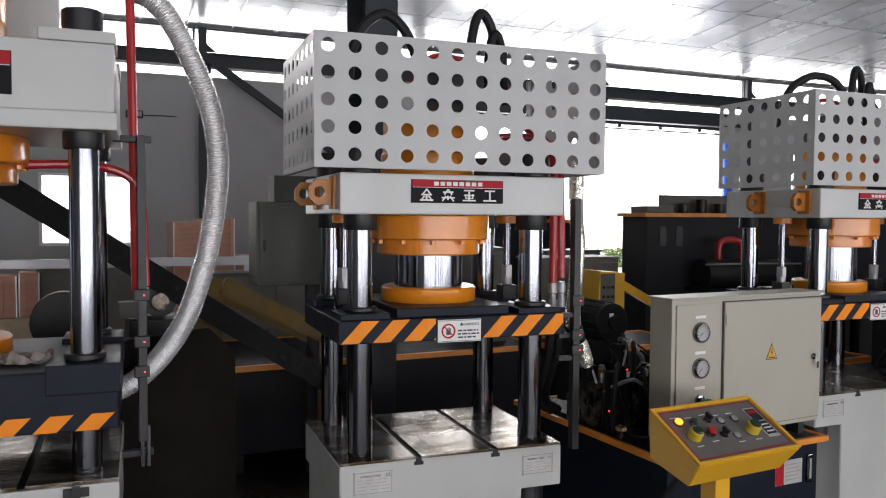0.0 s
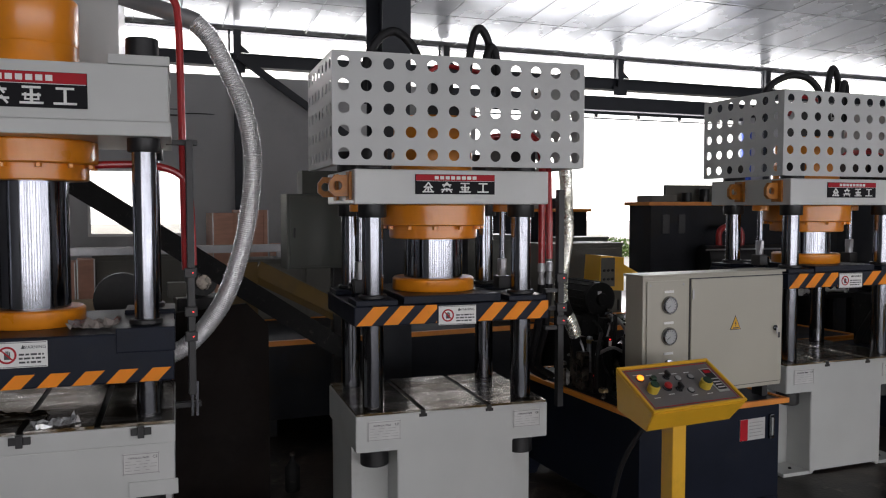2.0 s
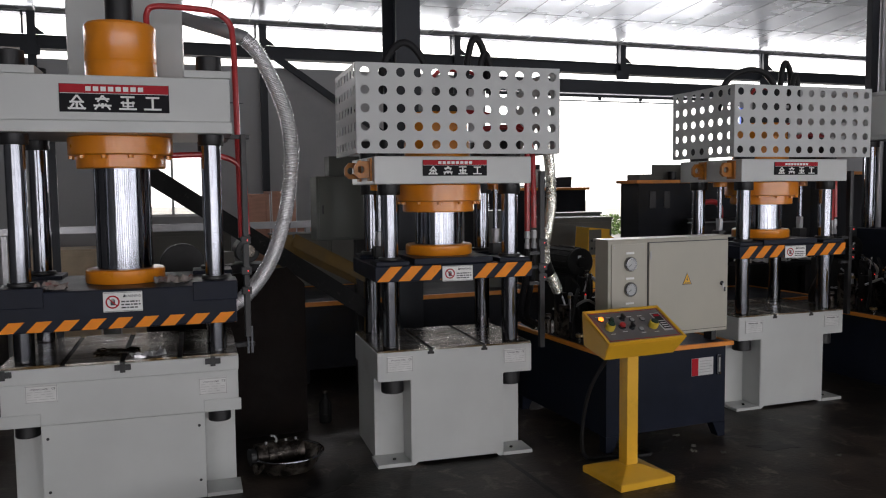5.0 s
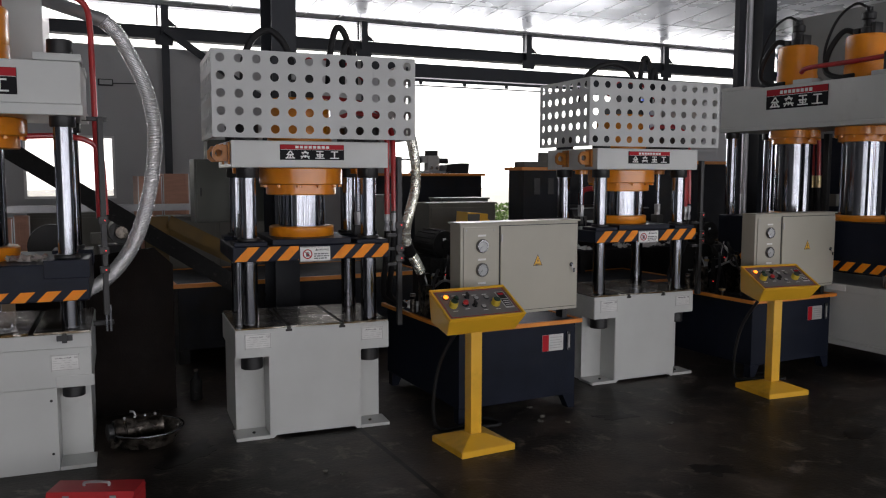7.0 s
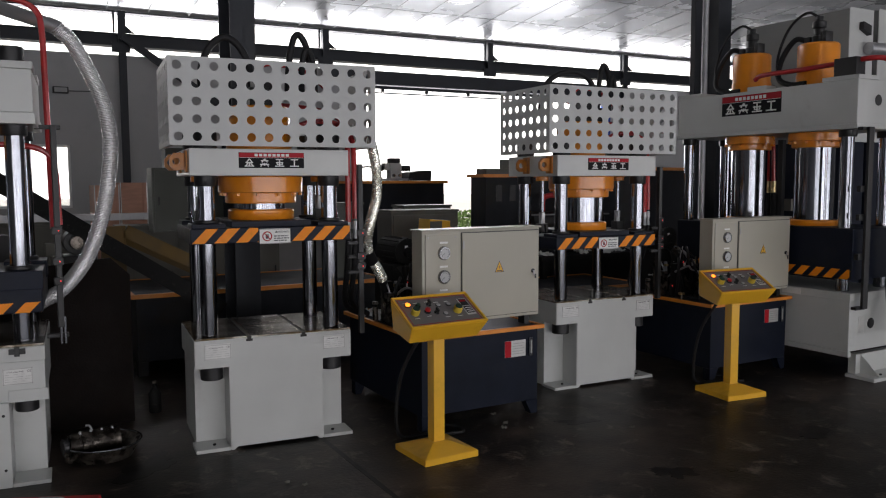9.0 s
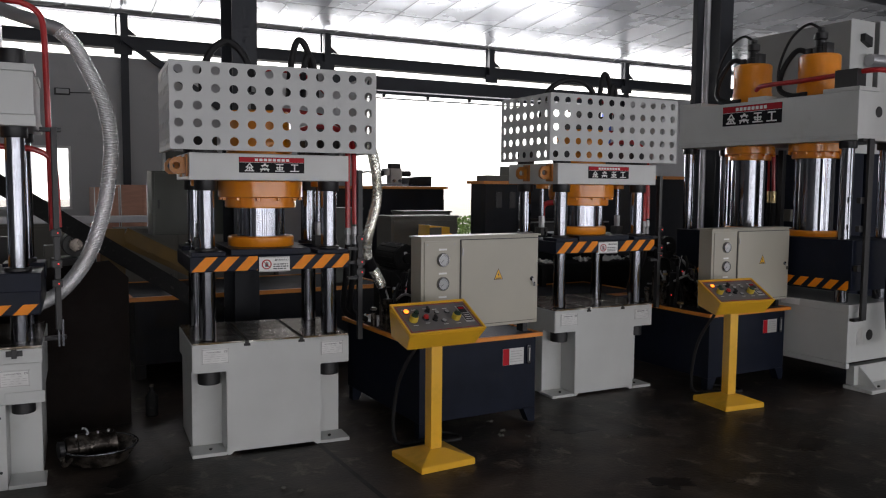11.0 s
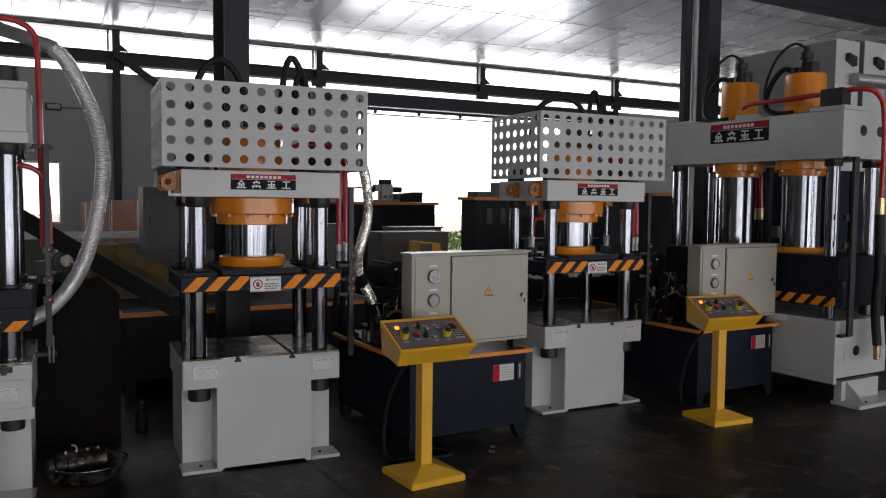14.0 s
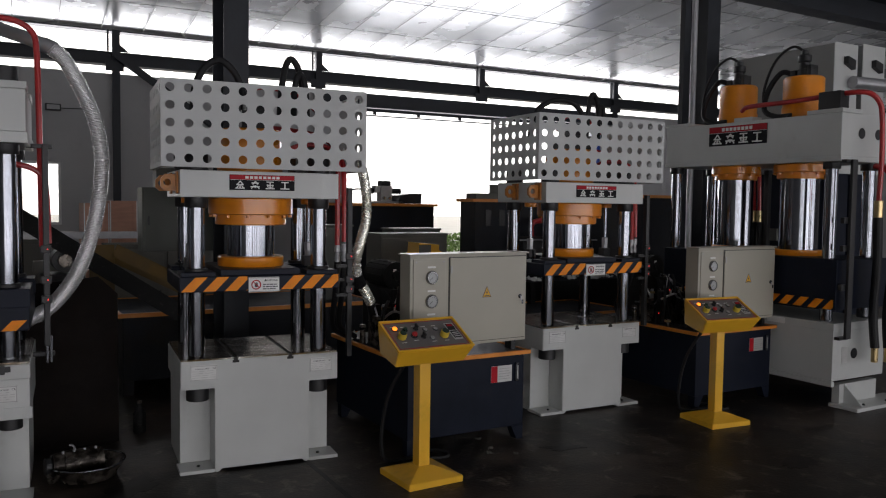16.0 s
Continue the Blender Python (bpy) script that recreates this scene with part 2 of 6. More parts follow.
def lathe(bm, cx, cy, rings, seg=32, axis="z"):
    """A turned body round an axis through (cx, cy); rings: (radius, height) from one end to the other."""
    loops = []
    for r, h in rings:
        loop = []
        for i in range(seg):
            a = 2 * math.pi * i / seg
            u, v = r * math.cos(a), r * math.sin(a)
            p = {"z": (cx + u, cy + v, h), "y": (cx + u, h, cy + v), "x": (h, cx + u, cy + v)}[axis]
            loop.append(bm.verts.new(p))
        loops.append(loop)
    for a, b in zip(loops, loops[1:]):
        for i in range(seg):
            bm.faces.new((a[i], a[(i + 1) % seg], b[(i + 1) % seg], b[i]))
    bm.faces.new(loops[0][::-1])
    bm.faces.new(loops[-1])
    bmesh.ops.recalc_face_normals(bm, faces=bm.faces)
    return bm


def disc(cx, cy, r, z0, z1, seg=32, axis="z", edge=0.004):
    e = min(edge, r * 0.3, abs(z1 - z0) * 0.3)
    return lathe(bmesh.new(), cx, cy, [(r - e, z0), (r, z0 + e), (r, z1 - e), (r - e, z1)], seg, axis)


def smooth_path(points, steps=8):
    """Catmull-Rom through the points."""
    pts = [Vector(p) for p in points]
    pts = [pts[0] * 2 - pts[1]] + pts + [pts[-1] * 2 - pts[-2]]
    out = []
    for i in range(1, len(pts) - 2):
        a, b, c, d = pts[i - 1 : i + 3]
        for s in range(steps):
            t = s / steps
            out.append(0.5 * (2 * b + (c - a) * t + (2 * a - 5 * b + 4 * c - d) * t * t + (3 * b - a - 3 * c + d) * t ** 3))
    out.append(pts[-2])
    return out


def tube(points, r, seg=12, steps=8, wave=0.0, pitch=0.02, jitter=0.0):
    """A round bar or hose along a smooth path; wave: depth of its corrugation."""
    path = smooth_path(points, steps)
    if wave:
        fine, left = [path[0]], 0.0
        for a, b in zip(path, path[1:]):
            d = (b - a).length
            while left + d >= pitch / 2:
                a = a.lerp(b, (pitch / 2 - left) / d)
                fine.append(a)
                d, left = (b - a).length, 0.0
            left += d
        path = fine
    bm = bmesh.new()
    up, loops = Vector((0.13, 0.21, 0.97)), []
    for i, p in enumerate(path):
        ahead = (path[min(i + 1, len(path) - 1)] - path[max(i - 1, 0)]).normalized()
        side = ahead.cross(up).normalized()
        up = side.cross(ahead).normalized()
        rr = r + (wave if i % 2 else -wave)
        loop = []
        for k in range(seg):
            a = 2 * math.pi * k / seg
            q = rr * (1 + (jitter * noise.noise(Vector((k * 0.9, i * 0.6, 3))) if jitter else 0))
            loop.append(bm.verts.new(p + side * (q * math.cos(a)) + up * (q * math.sin(a))))
        loops.append(loop)
    for a, b in zip(loops, loops[1:]):
        for k in range(seg):
            bm.faces.new((a[k], a[(k + 1) % seg], b[(k + 1) % seg], b[k]))
    bm.faces.new(loops[0][::-1])
    bm.faces.new(loops[-1])
    bmesh.ops.recalc_face_normals(bm, faces=bm.faces)
    return bm


def prism(bm, outline, axis, a, b):
    """A flat outline pushed from a to b along an axis; the outline's two numbers are the other axes in order."""
    def at(u, v, w):
        return {"x": (w, u, v), "y": (u, w, v), "z": (u, v, w)}[axis]
    lo = [bm.verts.new(at(u, v, a)) for u, v in outline]
    hi = [bm.verts.new(at(u, v, b)) for u, v in outline]
    n = len(outline)
    bm.faces.new(lo)
    bm.faces.new(hi[::-1])
    for i in range(n):
        bm.faces.new((lo[i], hi[i], hi[(i + 1) % n], lo[(i + 1) % n]))
    bmesh.ops.recalc_face_normals(bm, faces=bm.faces)
    return bm


def bar(bm, a, b, w, h):
    """A square bar from a to b."""
    a, b = Vector(a), Vector(b)
    ahead = (b - a).normalized()
    side = ahead.cross(Vector((0, 0, 1)))
    side = side.normalized() if side.length > 0.01 else Vector((1, 0, 0))
    up = side.cross(ahead)
    vs = [bm.verts.new(p + side * (s * w / 2) + up * (u * h / 2)) for p in (a, b) for s, u in ((-1, -1), (1, -1), (1, 1), (-1, 1))]
    for f in ((0, 1, 2, 3), (7, 6, 5, 4), (0, 4, 5, 1), (1, 5, 6, 2), (2, 6, 7, 3), (3, 7, 4, 0)):
        bm.faces.new([vs[i] for i in f])
    bmesh.ops.recalc_face_normals(bm, faces=bm.faces)
    return bm


def perforated(wide, high, cols, rows, r, thick, seg=16):
    """A sheet in the x-z plane, its front at y = 0, with round holes through it."""
    bm = bmesh.new()
    cw, ch = wide / cols, high / rows
    for i in range(cols):
        for j in range(rows):
            cx, cz = (i + 0.5) * cw, (j + 0.5) * ch
            rings = []
            for y in (0.0, thick):
                inner, outer = [], []
                for k in range(seg):
                    a = 2 * math.pi * k / seg
                    c, s = math.cos(a), math.sin(a)
                    inner.append(bm.verts.new((cx + r * c, y, cz + r * s)))
                    q = min(1 / max(abs(c), 1e-6), 1 / max(abs(s), 1e-6))
                    outer.append(bm.verts.new((cx + c * q * cw / 2, y, cz + s * q * ch / 2)))
                rings.append((inner, outer))
            (fi, fo), (bi, bo) = rings
            for k in range(seg):
                n = (k + 1) % seg
                bm.faces.new((fi[k], fo[k], fo[n], fi[n]))
                bm.faces.new((bi[n], bo[n], bo[k], bi[k]))
                bm.faces.new((fi[k], fi[n], bi[n], bi[k]))
    bmesh.ops.remove_doubles(bm, verts=bm.verts, dist=0.0004)
    return bm


def eyed_plate(outline, cx, cz, r, y0, y1, n=24):
    """A plate in the x-z plane with one round eye through it; the outline is convex."""
    angles = sorted([2 * math.pi * k / n for k in range(n)] + [math.atan2(v - cz, u - cx) % (2 * math.pi) for u, v in outline])
    bm = bmesh.new()
    rings = []
    for y in (y0, y1):
        inner, outer = [], []
        for a in angles:
            c, d = math.cos(a), math.sin(a)
            far = 9.0
            for (x1, z1), (x2, z2) in zip(outline, outline[1:] + outline[:1]):
                ex, ez = x2 - x1, z2 - z1
                det = c * ez - d * ex
                if abs(det) > 1e-9:
                    q = ((x1 - cx) * ez - (z1 - cz) * ex) / det
                    if 0 < q < far:
                        far = q
            inner.append(bm.verts.new((cx + r * c, y, cz + r * d)))
            outer.append(bm.verts.new((cx + far * c, y, cz + far * d)))
        rings.append((inner, outer))
    (fi, fo), (bi, bo) = rings
    for k in range(len(angles)):
        j = (k + 1) % len(angles)
        for q in ((fi[k], fo[k], fo[j], fi[j]), (bi[j], bo[j], bo[k], bi[k]), (fi[k], fi[j], bi[j], bi[k]), (fo[k], bo[k], bo[j], fo[j])):
            bm.faces.new(q)
    bmesh.ops.remove_doubles(bm, verts=bm.verts, dist=0.0002)
    bmesh.ops.recalc_face_normals(bm, faces=bm.faces)
    return bm


def lettering(text, size, mat, parent, m, deep=0.0008, bold=0.0):
    cu = bpy.data.curves.new("lettering", "FONT")
    cu.body, cu.size, cu.extrude, cu.offset = text, size, deep, bold
    cu.align_x = "CENTER"
    tmp = bpy.data.objects.new("lettering", cu)
    scene.collection.objects.link(tmp)
    dg = bpy.context.evaluated_depsgraph_get()
    me = bpy.data.meshes.new_from_object(tmp.evaluated_get(dg))
    bpy.data.objects.remove(tmp)
    me.materials.clear()
    me.materials.append(mat)
    ob = new("lettering", me)
    ob.parent = parent
    ob.matrix_basis = m
    return ob


# ---------------------------------------------------------------- the hall
WALL_Y, EAVE, RISE = 12.0, 4.36, 0.10
HALL = pose(5.0, 12.0, 0, 0, 0, -2.5) @ pose(-5.0, -12.0, 0)  # the far wall and roof stand at a slight angle to the row
X0, X1, Y0 = -10.0, 22.0, -10.0


def setting(name, bm, mat, label, m=None):
    return tagged(part(name, bm, mat, m=m), label, kind="structure")


bm = bmesh.new()
box(bm, X0, Y0, -0.2, X1, WALL_Y + 1.0, 0.0)
setting("floor", bm, FLOOR, "dark oil-stained concrete workshop floor")
bm = bmesh.new()
box(bm, -200, WALL_Y + 1.002, -0.25, 300, 400, -0.05)
box(bm, -200, -200, -0.35, 300, Y0 - 0.002, -0.1)
setting("ground", bm, GROUNDM, "pale concrete yard outside the workshop")

# far wall: panel below, doorway, window band above
DOOR_L, DOOR_R, DOOR_T = 5.7, 11.3, 3.27
WALL_TOP = 3.66
WIN = [(-0.35, 0.96)]
WZ0, WZ1 = 1.25, 2.24
bm = bmesh.new()
edges = [X0] + [v for w in WIN for v in w] + [DOOR_L]
for i, (a, b) in enumerate(zip(edges, edges[1:])):
    if i % 2 == 0:
        box(bm, a, WALL_Y, 0, b, WALL_Y + 0.2, WALL_TOP)
    else:
        box(bm, a, WALL_Y, 0, b, WALL_Y + 0.2, WZ0)
        box(bm, a, WALL_Y, WZ1, b, WALL_Y + 0.2, WALL_TOP)
box(bm, DOOR_R, WALL_Y, 0, X1, WALL_Y + 0.2, WALL_TOP)
setting("wall_north", bm, WALLM, "grey insulated panel wall of the workshop", HALL)
bm = bmesh.new()
box(bm, DOOR_L - 0.6, WALL_Y - 0.09, 3.42, DOOR_R + 0.6, WALL_Y - 0.004, WALL_TOP + 0.004, 0.01)
box(bm, DOOR_L + 0.002, WALL_Y, 3.42, DOOR_R - 0.002, WALL_Y + 0.18, WALL_TOP)
box(bm, DOOR_L + 0.002, WALL_Y - 0.06, 3.345, DOOR_R - 0.002, WALL_Y - 0.01, 3.398)
box(bm, DOOR_L + 0.002, WALL_Y + 0.02, DOOR_T, DOOR_R - 0.002, WALL_Y + 0.06, DOOR_T + 0.022)
for k in range(6):
    box(bm, DOOR_L + 0.5 + 0.9 * k, WALL_Y - 0.05, DOOR_T + 0.022, DOOR_L + 0.56 + 0.9 * k, WALL_Y - 0.02, 3.344)
setting("trim_1", bm, DARKSTEEL, "dark steel door header with sliding track", HALL)
bm = bmesh.new()
box(bm, X0, WALL_Y - 0.06, 3.79, X1, WALL_Y + 0.12, 3.987, 0.008)
box(bm, X0, WALL_Y - 0.12, 3.79, X1, WALL_Y - 0.062, 3.805)
box(bm, X0, WALL_Y - 0.12, 3.972, X1, WALL_Y - 0.062, 3.987)
setting("trim_2", bm, DARKSTEEL, "dark steel beam across the window band", HALL)
bm = bmesh.new()
box(bm, X0, WALL_Y - 0.02, 4.325, X1, WALL_Y + 0.2, 4.345)
setting("trim_3", bm, DARKSTEEL, "dark eave beam above the window band", HALL)
for k, x in enumerate([1.73 + 3.35 * i for i in range(-3, 7)]):
    bm = bmesh.new()
    box(bm, x - 0.03, WALL_Y - 0.17, WALL_TOP + 0.03 if x > DOOR_L and x < DOOR_R else 0.0, x + 0.085, WALL_Y - 0.122, 4.324)
    box(bm, x - 0.105, WALL_Y - 0.16, 3.99, x - 0.075, WALL_Y - 0.122, 4.324)
    box(bm, x - 0.012, WALL_Y - 0.12, 3.99, x + 0.012, WALL_Y - 0.0, 4.324)
    box(bm, x - 0.13, WALL_Y - 0.19, WALL_TOP + 0.02, x + 0.14, WALL_Y - 0.172, 3.83)
    prism(bm, [(x + 0.086, 3.988), (x + 0.22, 3.988), (x + 0.086, 4.10)], "y", WALL_Y - 0.16, WALL_Y - 0.14)
    setting("trim_%d" % (10 + k), bm, DARKSTEEL, "dark steel wall post", HALL)
for k, (a, b) in enumerate(WIN):
    w = tagged(part("window_%d" % (k + 1), box(bmesh.new(), a, WALL_Y + 0.09, WZ0, b, WALL_Y + 0.1, WZ1), GLASS, m=HALL), "bright window with a light frame in the grey wall", kind="structure")
    w.visible_shadow = False
    bm = bmesh.new()
    for x in (a, (a + b) / 2 - 0.02, b - 0.04):
        box(bm, x, WALL_Y + 0.05, WZ0, x + 0.04, WALL_Y + 0.088, WZ1)
    box(bm, a + 0.04, WALL_Y + 0.05, WZ0, b - 0.04, WALL_Y + 0.088, WZ0 + 0.04)
    box(bm, a + 0.04, WALL_Y + 0.05, WZ1 - 0.04, b - 0.04, WALL_Y + 0.088, WZ1)
    part("window_frame", bm, WHITE, w)

# ceiling of foil-faced insulation with taped seams
bm = bmesh.new()


def roof(y):
    return EAVE + RISE * (WALL_Y - y)


vs = [bm.verts.new(p) for p in ((X0 - 2, WALL_Y + 0.2, roof(WALL_Y)), (X1 + 2, WALL_Y + 0.2, roof(WALL_Y)), (X1 + 2, Y0 - 2, roof(Y0 - 2)), (X0 - 2, Y0 - 2, roof(Y0 - 2)))]
bm.faces.new(vs)
up = [bm.verts.new(v.co + Vector((0, 0, 0.12))) for v in vs]
bm.faces.new(up[::-1])
for i in range(4):
    bm.faces.new((vs[i], up[i], up[(i + 1) % 4], vs[(i + 1) % 4]))
bmesh.ops.recalc_face_normals(bm, faces=bm.faces)
setting("ceiling", bm, CEIL, "silvery foil-faced insulated ceiling", HALL)
bm = bmesh.new()
x = X0 + 0.4
while x < X1:
    bar(bm, (x, WALL_Y, roof(WALL_Y) - 0.004), (x, Y0, roof(Y0) - 0.004), 0.013, 0.007)
    x += 0.62
for y in np.arange(WALL_Y - 1.4, Y0, -1.5):
    bar(bm, (X0, y, roof(y) - 0.006), (X1, y, roof(y) - 0.006), 0.013, 0.009)
setting("ceiling_seams", bm, SEAM, "taped seams of the foil ceiling", HALL)

# unseen side and rear walls added to close the hall, with rear openings for daylight
bm = bmesh.new()
at = X0
for a, b in UNSEEN_GATES:
    box(bm, at, Y0, 0, a, Y0 + 0.2, GATE_TOP)
    at = b
box(bm, at, Y0, 0, X1, Y0 + 0.2, GATE_TOP)
box(bm, X0, Y0, GATE_TOP + 0.001, X1, Y0 + 0.2, 6.9)
setting("wall_south", bm, DARKWALL, "unseen grey wall with added gates that stripe the chrome")
bm = bmesh.new()
box(bm, X0 - 0.2, Y0, 0, X0, WALL_Y + 1.0, 6.9)
setting("wall_west", bm, DARKWALL, "unseen grey panel wall closing the workshop")
bm = bmesh.new()
box(bm, X1, Y0, 0, X1 + 0.2, WALL_Y + 0.4, 6.9)
setting("wall_east", bm, DARKWALL, "unseen grey panel wall closing the workshop")


def steel_column(x, y, top, label):
    """An H-section column, its web across the hall."""
    col = thing("steel_column", pose(x, y, 0), label, "column", "steel columns of the hall")
    t = 0.014
    for a in (-0.175, 0.175 - t):
        part("flange", rbox(-0.10, a, 0, 0.10, a + t, top, 0.002), DARKSTEEL, col)
    part("web", rbox(-t / 2, -0.175 + t, 0, t / 2, 0.175 - t, top, 0.0), DARKSTEEL, col)
    part("base_plate", rbox(-0.17, -0.24, 0.0, 0.17, 0.24, 0.02, 0.003), DARKSTEEL, col)
    return col


steel_column(1.62, 4.9, 4.15, "dark H-section steel column behind the guarded press")
inner = steel_column(7.05, 4.9, 4.15, "dark H-section steel column beside the twin-ram press")
part("conduit", tube([(-0.27, -0.14, 0.0), (-0.27, -0.14, 2.0), (-0.27, -0.14, 4.1)], 0.035, 12), GALV, inner, "grey pipe running up the column")
part("cable_tray", rbox(-0.40, -0.12, 0.0, -0.31, -0.05, 4.1, 0.003), DARKSTEEL, inner)
steel_column(-3.83, 4.9, 4.15, "dark H-section steel column in the hall")
for k, (a, b_) in enumerate(((4.152, 4.175), (4.46, 4.485))):
    bm = bmesh.new()
    box(bm, X0, 4.76, a, X1, 5.04, b_)
    if k == 0:
        box(bm, X0, 4.89, 4.1755, X1, 4.91, 4.4595)
    setting("trim_%d" % (30 + k), bm, DARKSTEEL, "dark steel girder above the columns")
# diagonal wall braces
bm = bmesh.new()
bar(bm, (1.73, WALL_Y - 0.2, 3.9), (5.0, WALL_Y - 0.26, 1.7), 0.10, 0.10)
bar(bm, (0.9, 7.0, 4.86), (-2.2, 7.0, 3.2), 0.10, 0.10)
setting("trim_5", bm, DARKSTEEL, "dark diagonal wall brace")

# outside: hedge and blank bright distance
random.seed(4)
bm = bmesh.new()
for i in range(9000):
    p = Vector((random.uniform(5, 25), 23 + random.uniform(-0.3, 0.3), random.uniform(0.0, 1.0)))
    p.z = p.z * (0.66 + 0.05 * math.sin(p.x * 2.1)) - 0.05
    d = Vector((random.uniform(-1, 1), random.uniform(-1, 1), random.uniform(-1, 1))).normalized() * random.uniform(0.04, 0.08)
    e = d.cross(Vector((random.uniform(-1, 1), random.uniform(-1, 1), random.uniform(-1, 1)))).normalized() * 0.05
    bm.faces.new([bm.verts.new(p + q) for q in (d, e, -d, -e)])
tagged(part("hedge", bm, LEAF), "clipped green hedge beyond the doorway", "hedge", kind="stuff")
bm = bmesh.new()
box(bm, -120, 90, -1, 200, 90.5, 150)
setting("backdrop", bm, HAZE, "bright overexposed overcast distance")
part_blue = thing("blue_pipe", pose(11.17, 11.45, 0), "blue vertical pipe beside the doorway", "pipe")
part("pipe", disc(0, 0, 0.10, 0, 3.2, 20), BLUE, part_blue, "", True)


# ---------------------------------------------------------------- parts common to the presses
def stroke_block(x, z, s, kind):
    """Plain white bars that stand for one large sign on the name plate."""
    bm = bmesh.new()
    t = s * 0.13
    y0, y1 = -0.0105, -0.008
    rows = {0: (0.46, 0.0), 1: (0.70, 0.22), 2: (0.86, 0.44, 0.0), 3: (0.84, 0.0)}[kind]
    for k, r in enumerate(rows):
        w = s * (1.2 if k == len(rows) - 1 else 0.95)
        box(bm, x - w / 2, y0, z + r * s, x + w / 2, y1, z + r * s + t)
    tall = 0.84 if kind in (2, 3) else 0.46
    box(bm, x - t * 0.6, y0 + 0.0003, z + 0.1 * s, x + t * 0.6, y1, z + tall * s)
    if kind in (0, 1):
        bar(bm, (x - 0.18 * s, -0.009, z + 0.42 * s), (x - 0.52 * s, -0.009, z + 0.0 * s), 0.0021, t)
        bar(bm, (x + 0.18 * s, -0.009, z + 0.42 * s), (x + 0.52 * s, -0.009, z + 0.0 * s), 0.0021, t)
        bar(bm, (x + 0.02 * s, -0.009, z + 1.0 * s), (x - 0.34 * s, -0.009, z + 0.55 * s), 0.0023, t)
        bar(bm, (x + 0.02 * s, -0.009, z + 1.0 * s), (x + 0.36 * s, -0.009, z + 0.55 * s), 0.0023, t)
    if kind == 2:
        for q in (-0.36, 0.30):
            box(bm, x + q * s, y0 + 0.0002, z + 0.24 * s, x + (q + 0.1) * s, y1, z + 0.62 * s)
        box(bm, x - 0.36 * s, y0 + 0.0004, z + 0.22 * s, x + 0.4 * s, y1, z + 0.31 * s)
    return bm


def name_plate(parent, x0, z0, x1, z1):
    w, h = x1 - x0, z1 - z0
    plate = part("name_plate", rbox(x0, -0.006, z0, x1, -0.0005, z1, 0.0015), LABELBLACK, parent, "black and red maker's plate")
    part("red_band", rbox(x0 + 0.002, -0.008, z0 + h * 0.68, x1 - 0.002, -0.0062, z1 - 0.002, 0.0), LABELRED, plate, "red band of the plate")
    part("white_line", rbox(x0 + 0.004, -0.0085, z0 + h * 0.655, x1 - 0.004, -0.0062, z0 + h * 0.672, 0.0), WHITE, plate)
    for i in range(8):
        cx = x0 + w * (0.26 + 0.068 * i)
        c = w * 0.024
        part("mark", rbox(cx - c, -0.0100, z0 + h * 0.745, cx + c, -0.0082, z0 + h * 0.91, 0.0), WHITE, plate)
    for i in range(4):
        part("mark", stroke_block(x0 + w * (0.155 + 0.23 * i), z0 + h * 0.09, h * 0.50, i), WHITE, plate, "white raised mark")
    return plate


def data_plate(parent, x0, z0, x1, z1, seed=1):
    rnd = random.Random(seed)
    plate = part("data_plate", rbox(x0, -0.004, z0, x1, -0.0005, z1, 0.001), PLATE, parent, "engraved metal data plate")
    bm = bmesh.new()
    w, h = x1 - x0, z1 - z0
    for i in range(4):
        z = z1 - h * (0.38 + 0.14 * i)
        x = x0 + w * 0.07
        while x < x1 - w * 0.2:
            d = w * rnd.uniform(0.10, 0.3)
            box(bm, x, -0.0052, z - h * 0.010, min(x + d, x1 - w * 0.08), -0.0042, z + h * 0.010)
            x += d + w * rnd.uniform(0.05, 0.16)
    b = h * 0.03
    for x in (x0 + b, x1 - 2 * b):
        box(bm, x, -0.0052, z0 + b, x + b, -0.0042, z1 - b)
    for z in (z0 + b, z1 - 2 * b):
        box(bm, x0 + 2 * b, -0.0052, z, x1 - 2 * b, -0.0042, z + b)
    lettering("HYDRAULIC PRESS", h * 0.11, INK, plate, pose(x0 + w * 0.43, -0.0048, z0 + h * 0.74, 90, 0, 0))
    lettering("CE", h * 0.18, INK, plate, pose(x0 + w * 0.88, -0.0048, z0 + h * 0.73, 90, 0, 0))
    for x in (x0 + b * 0.8, x1 - b * 0.8):
        for z in (z0 + b * 0.8, z1 - b * 0.8):
            box(bm, x - b * 0.7, -0.0056, z - b * 0.7, x + b * 0.7, -0.0042, z + b * 0.7)
    part("print", bm, GREYINK, plate)
    return plate


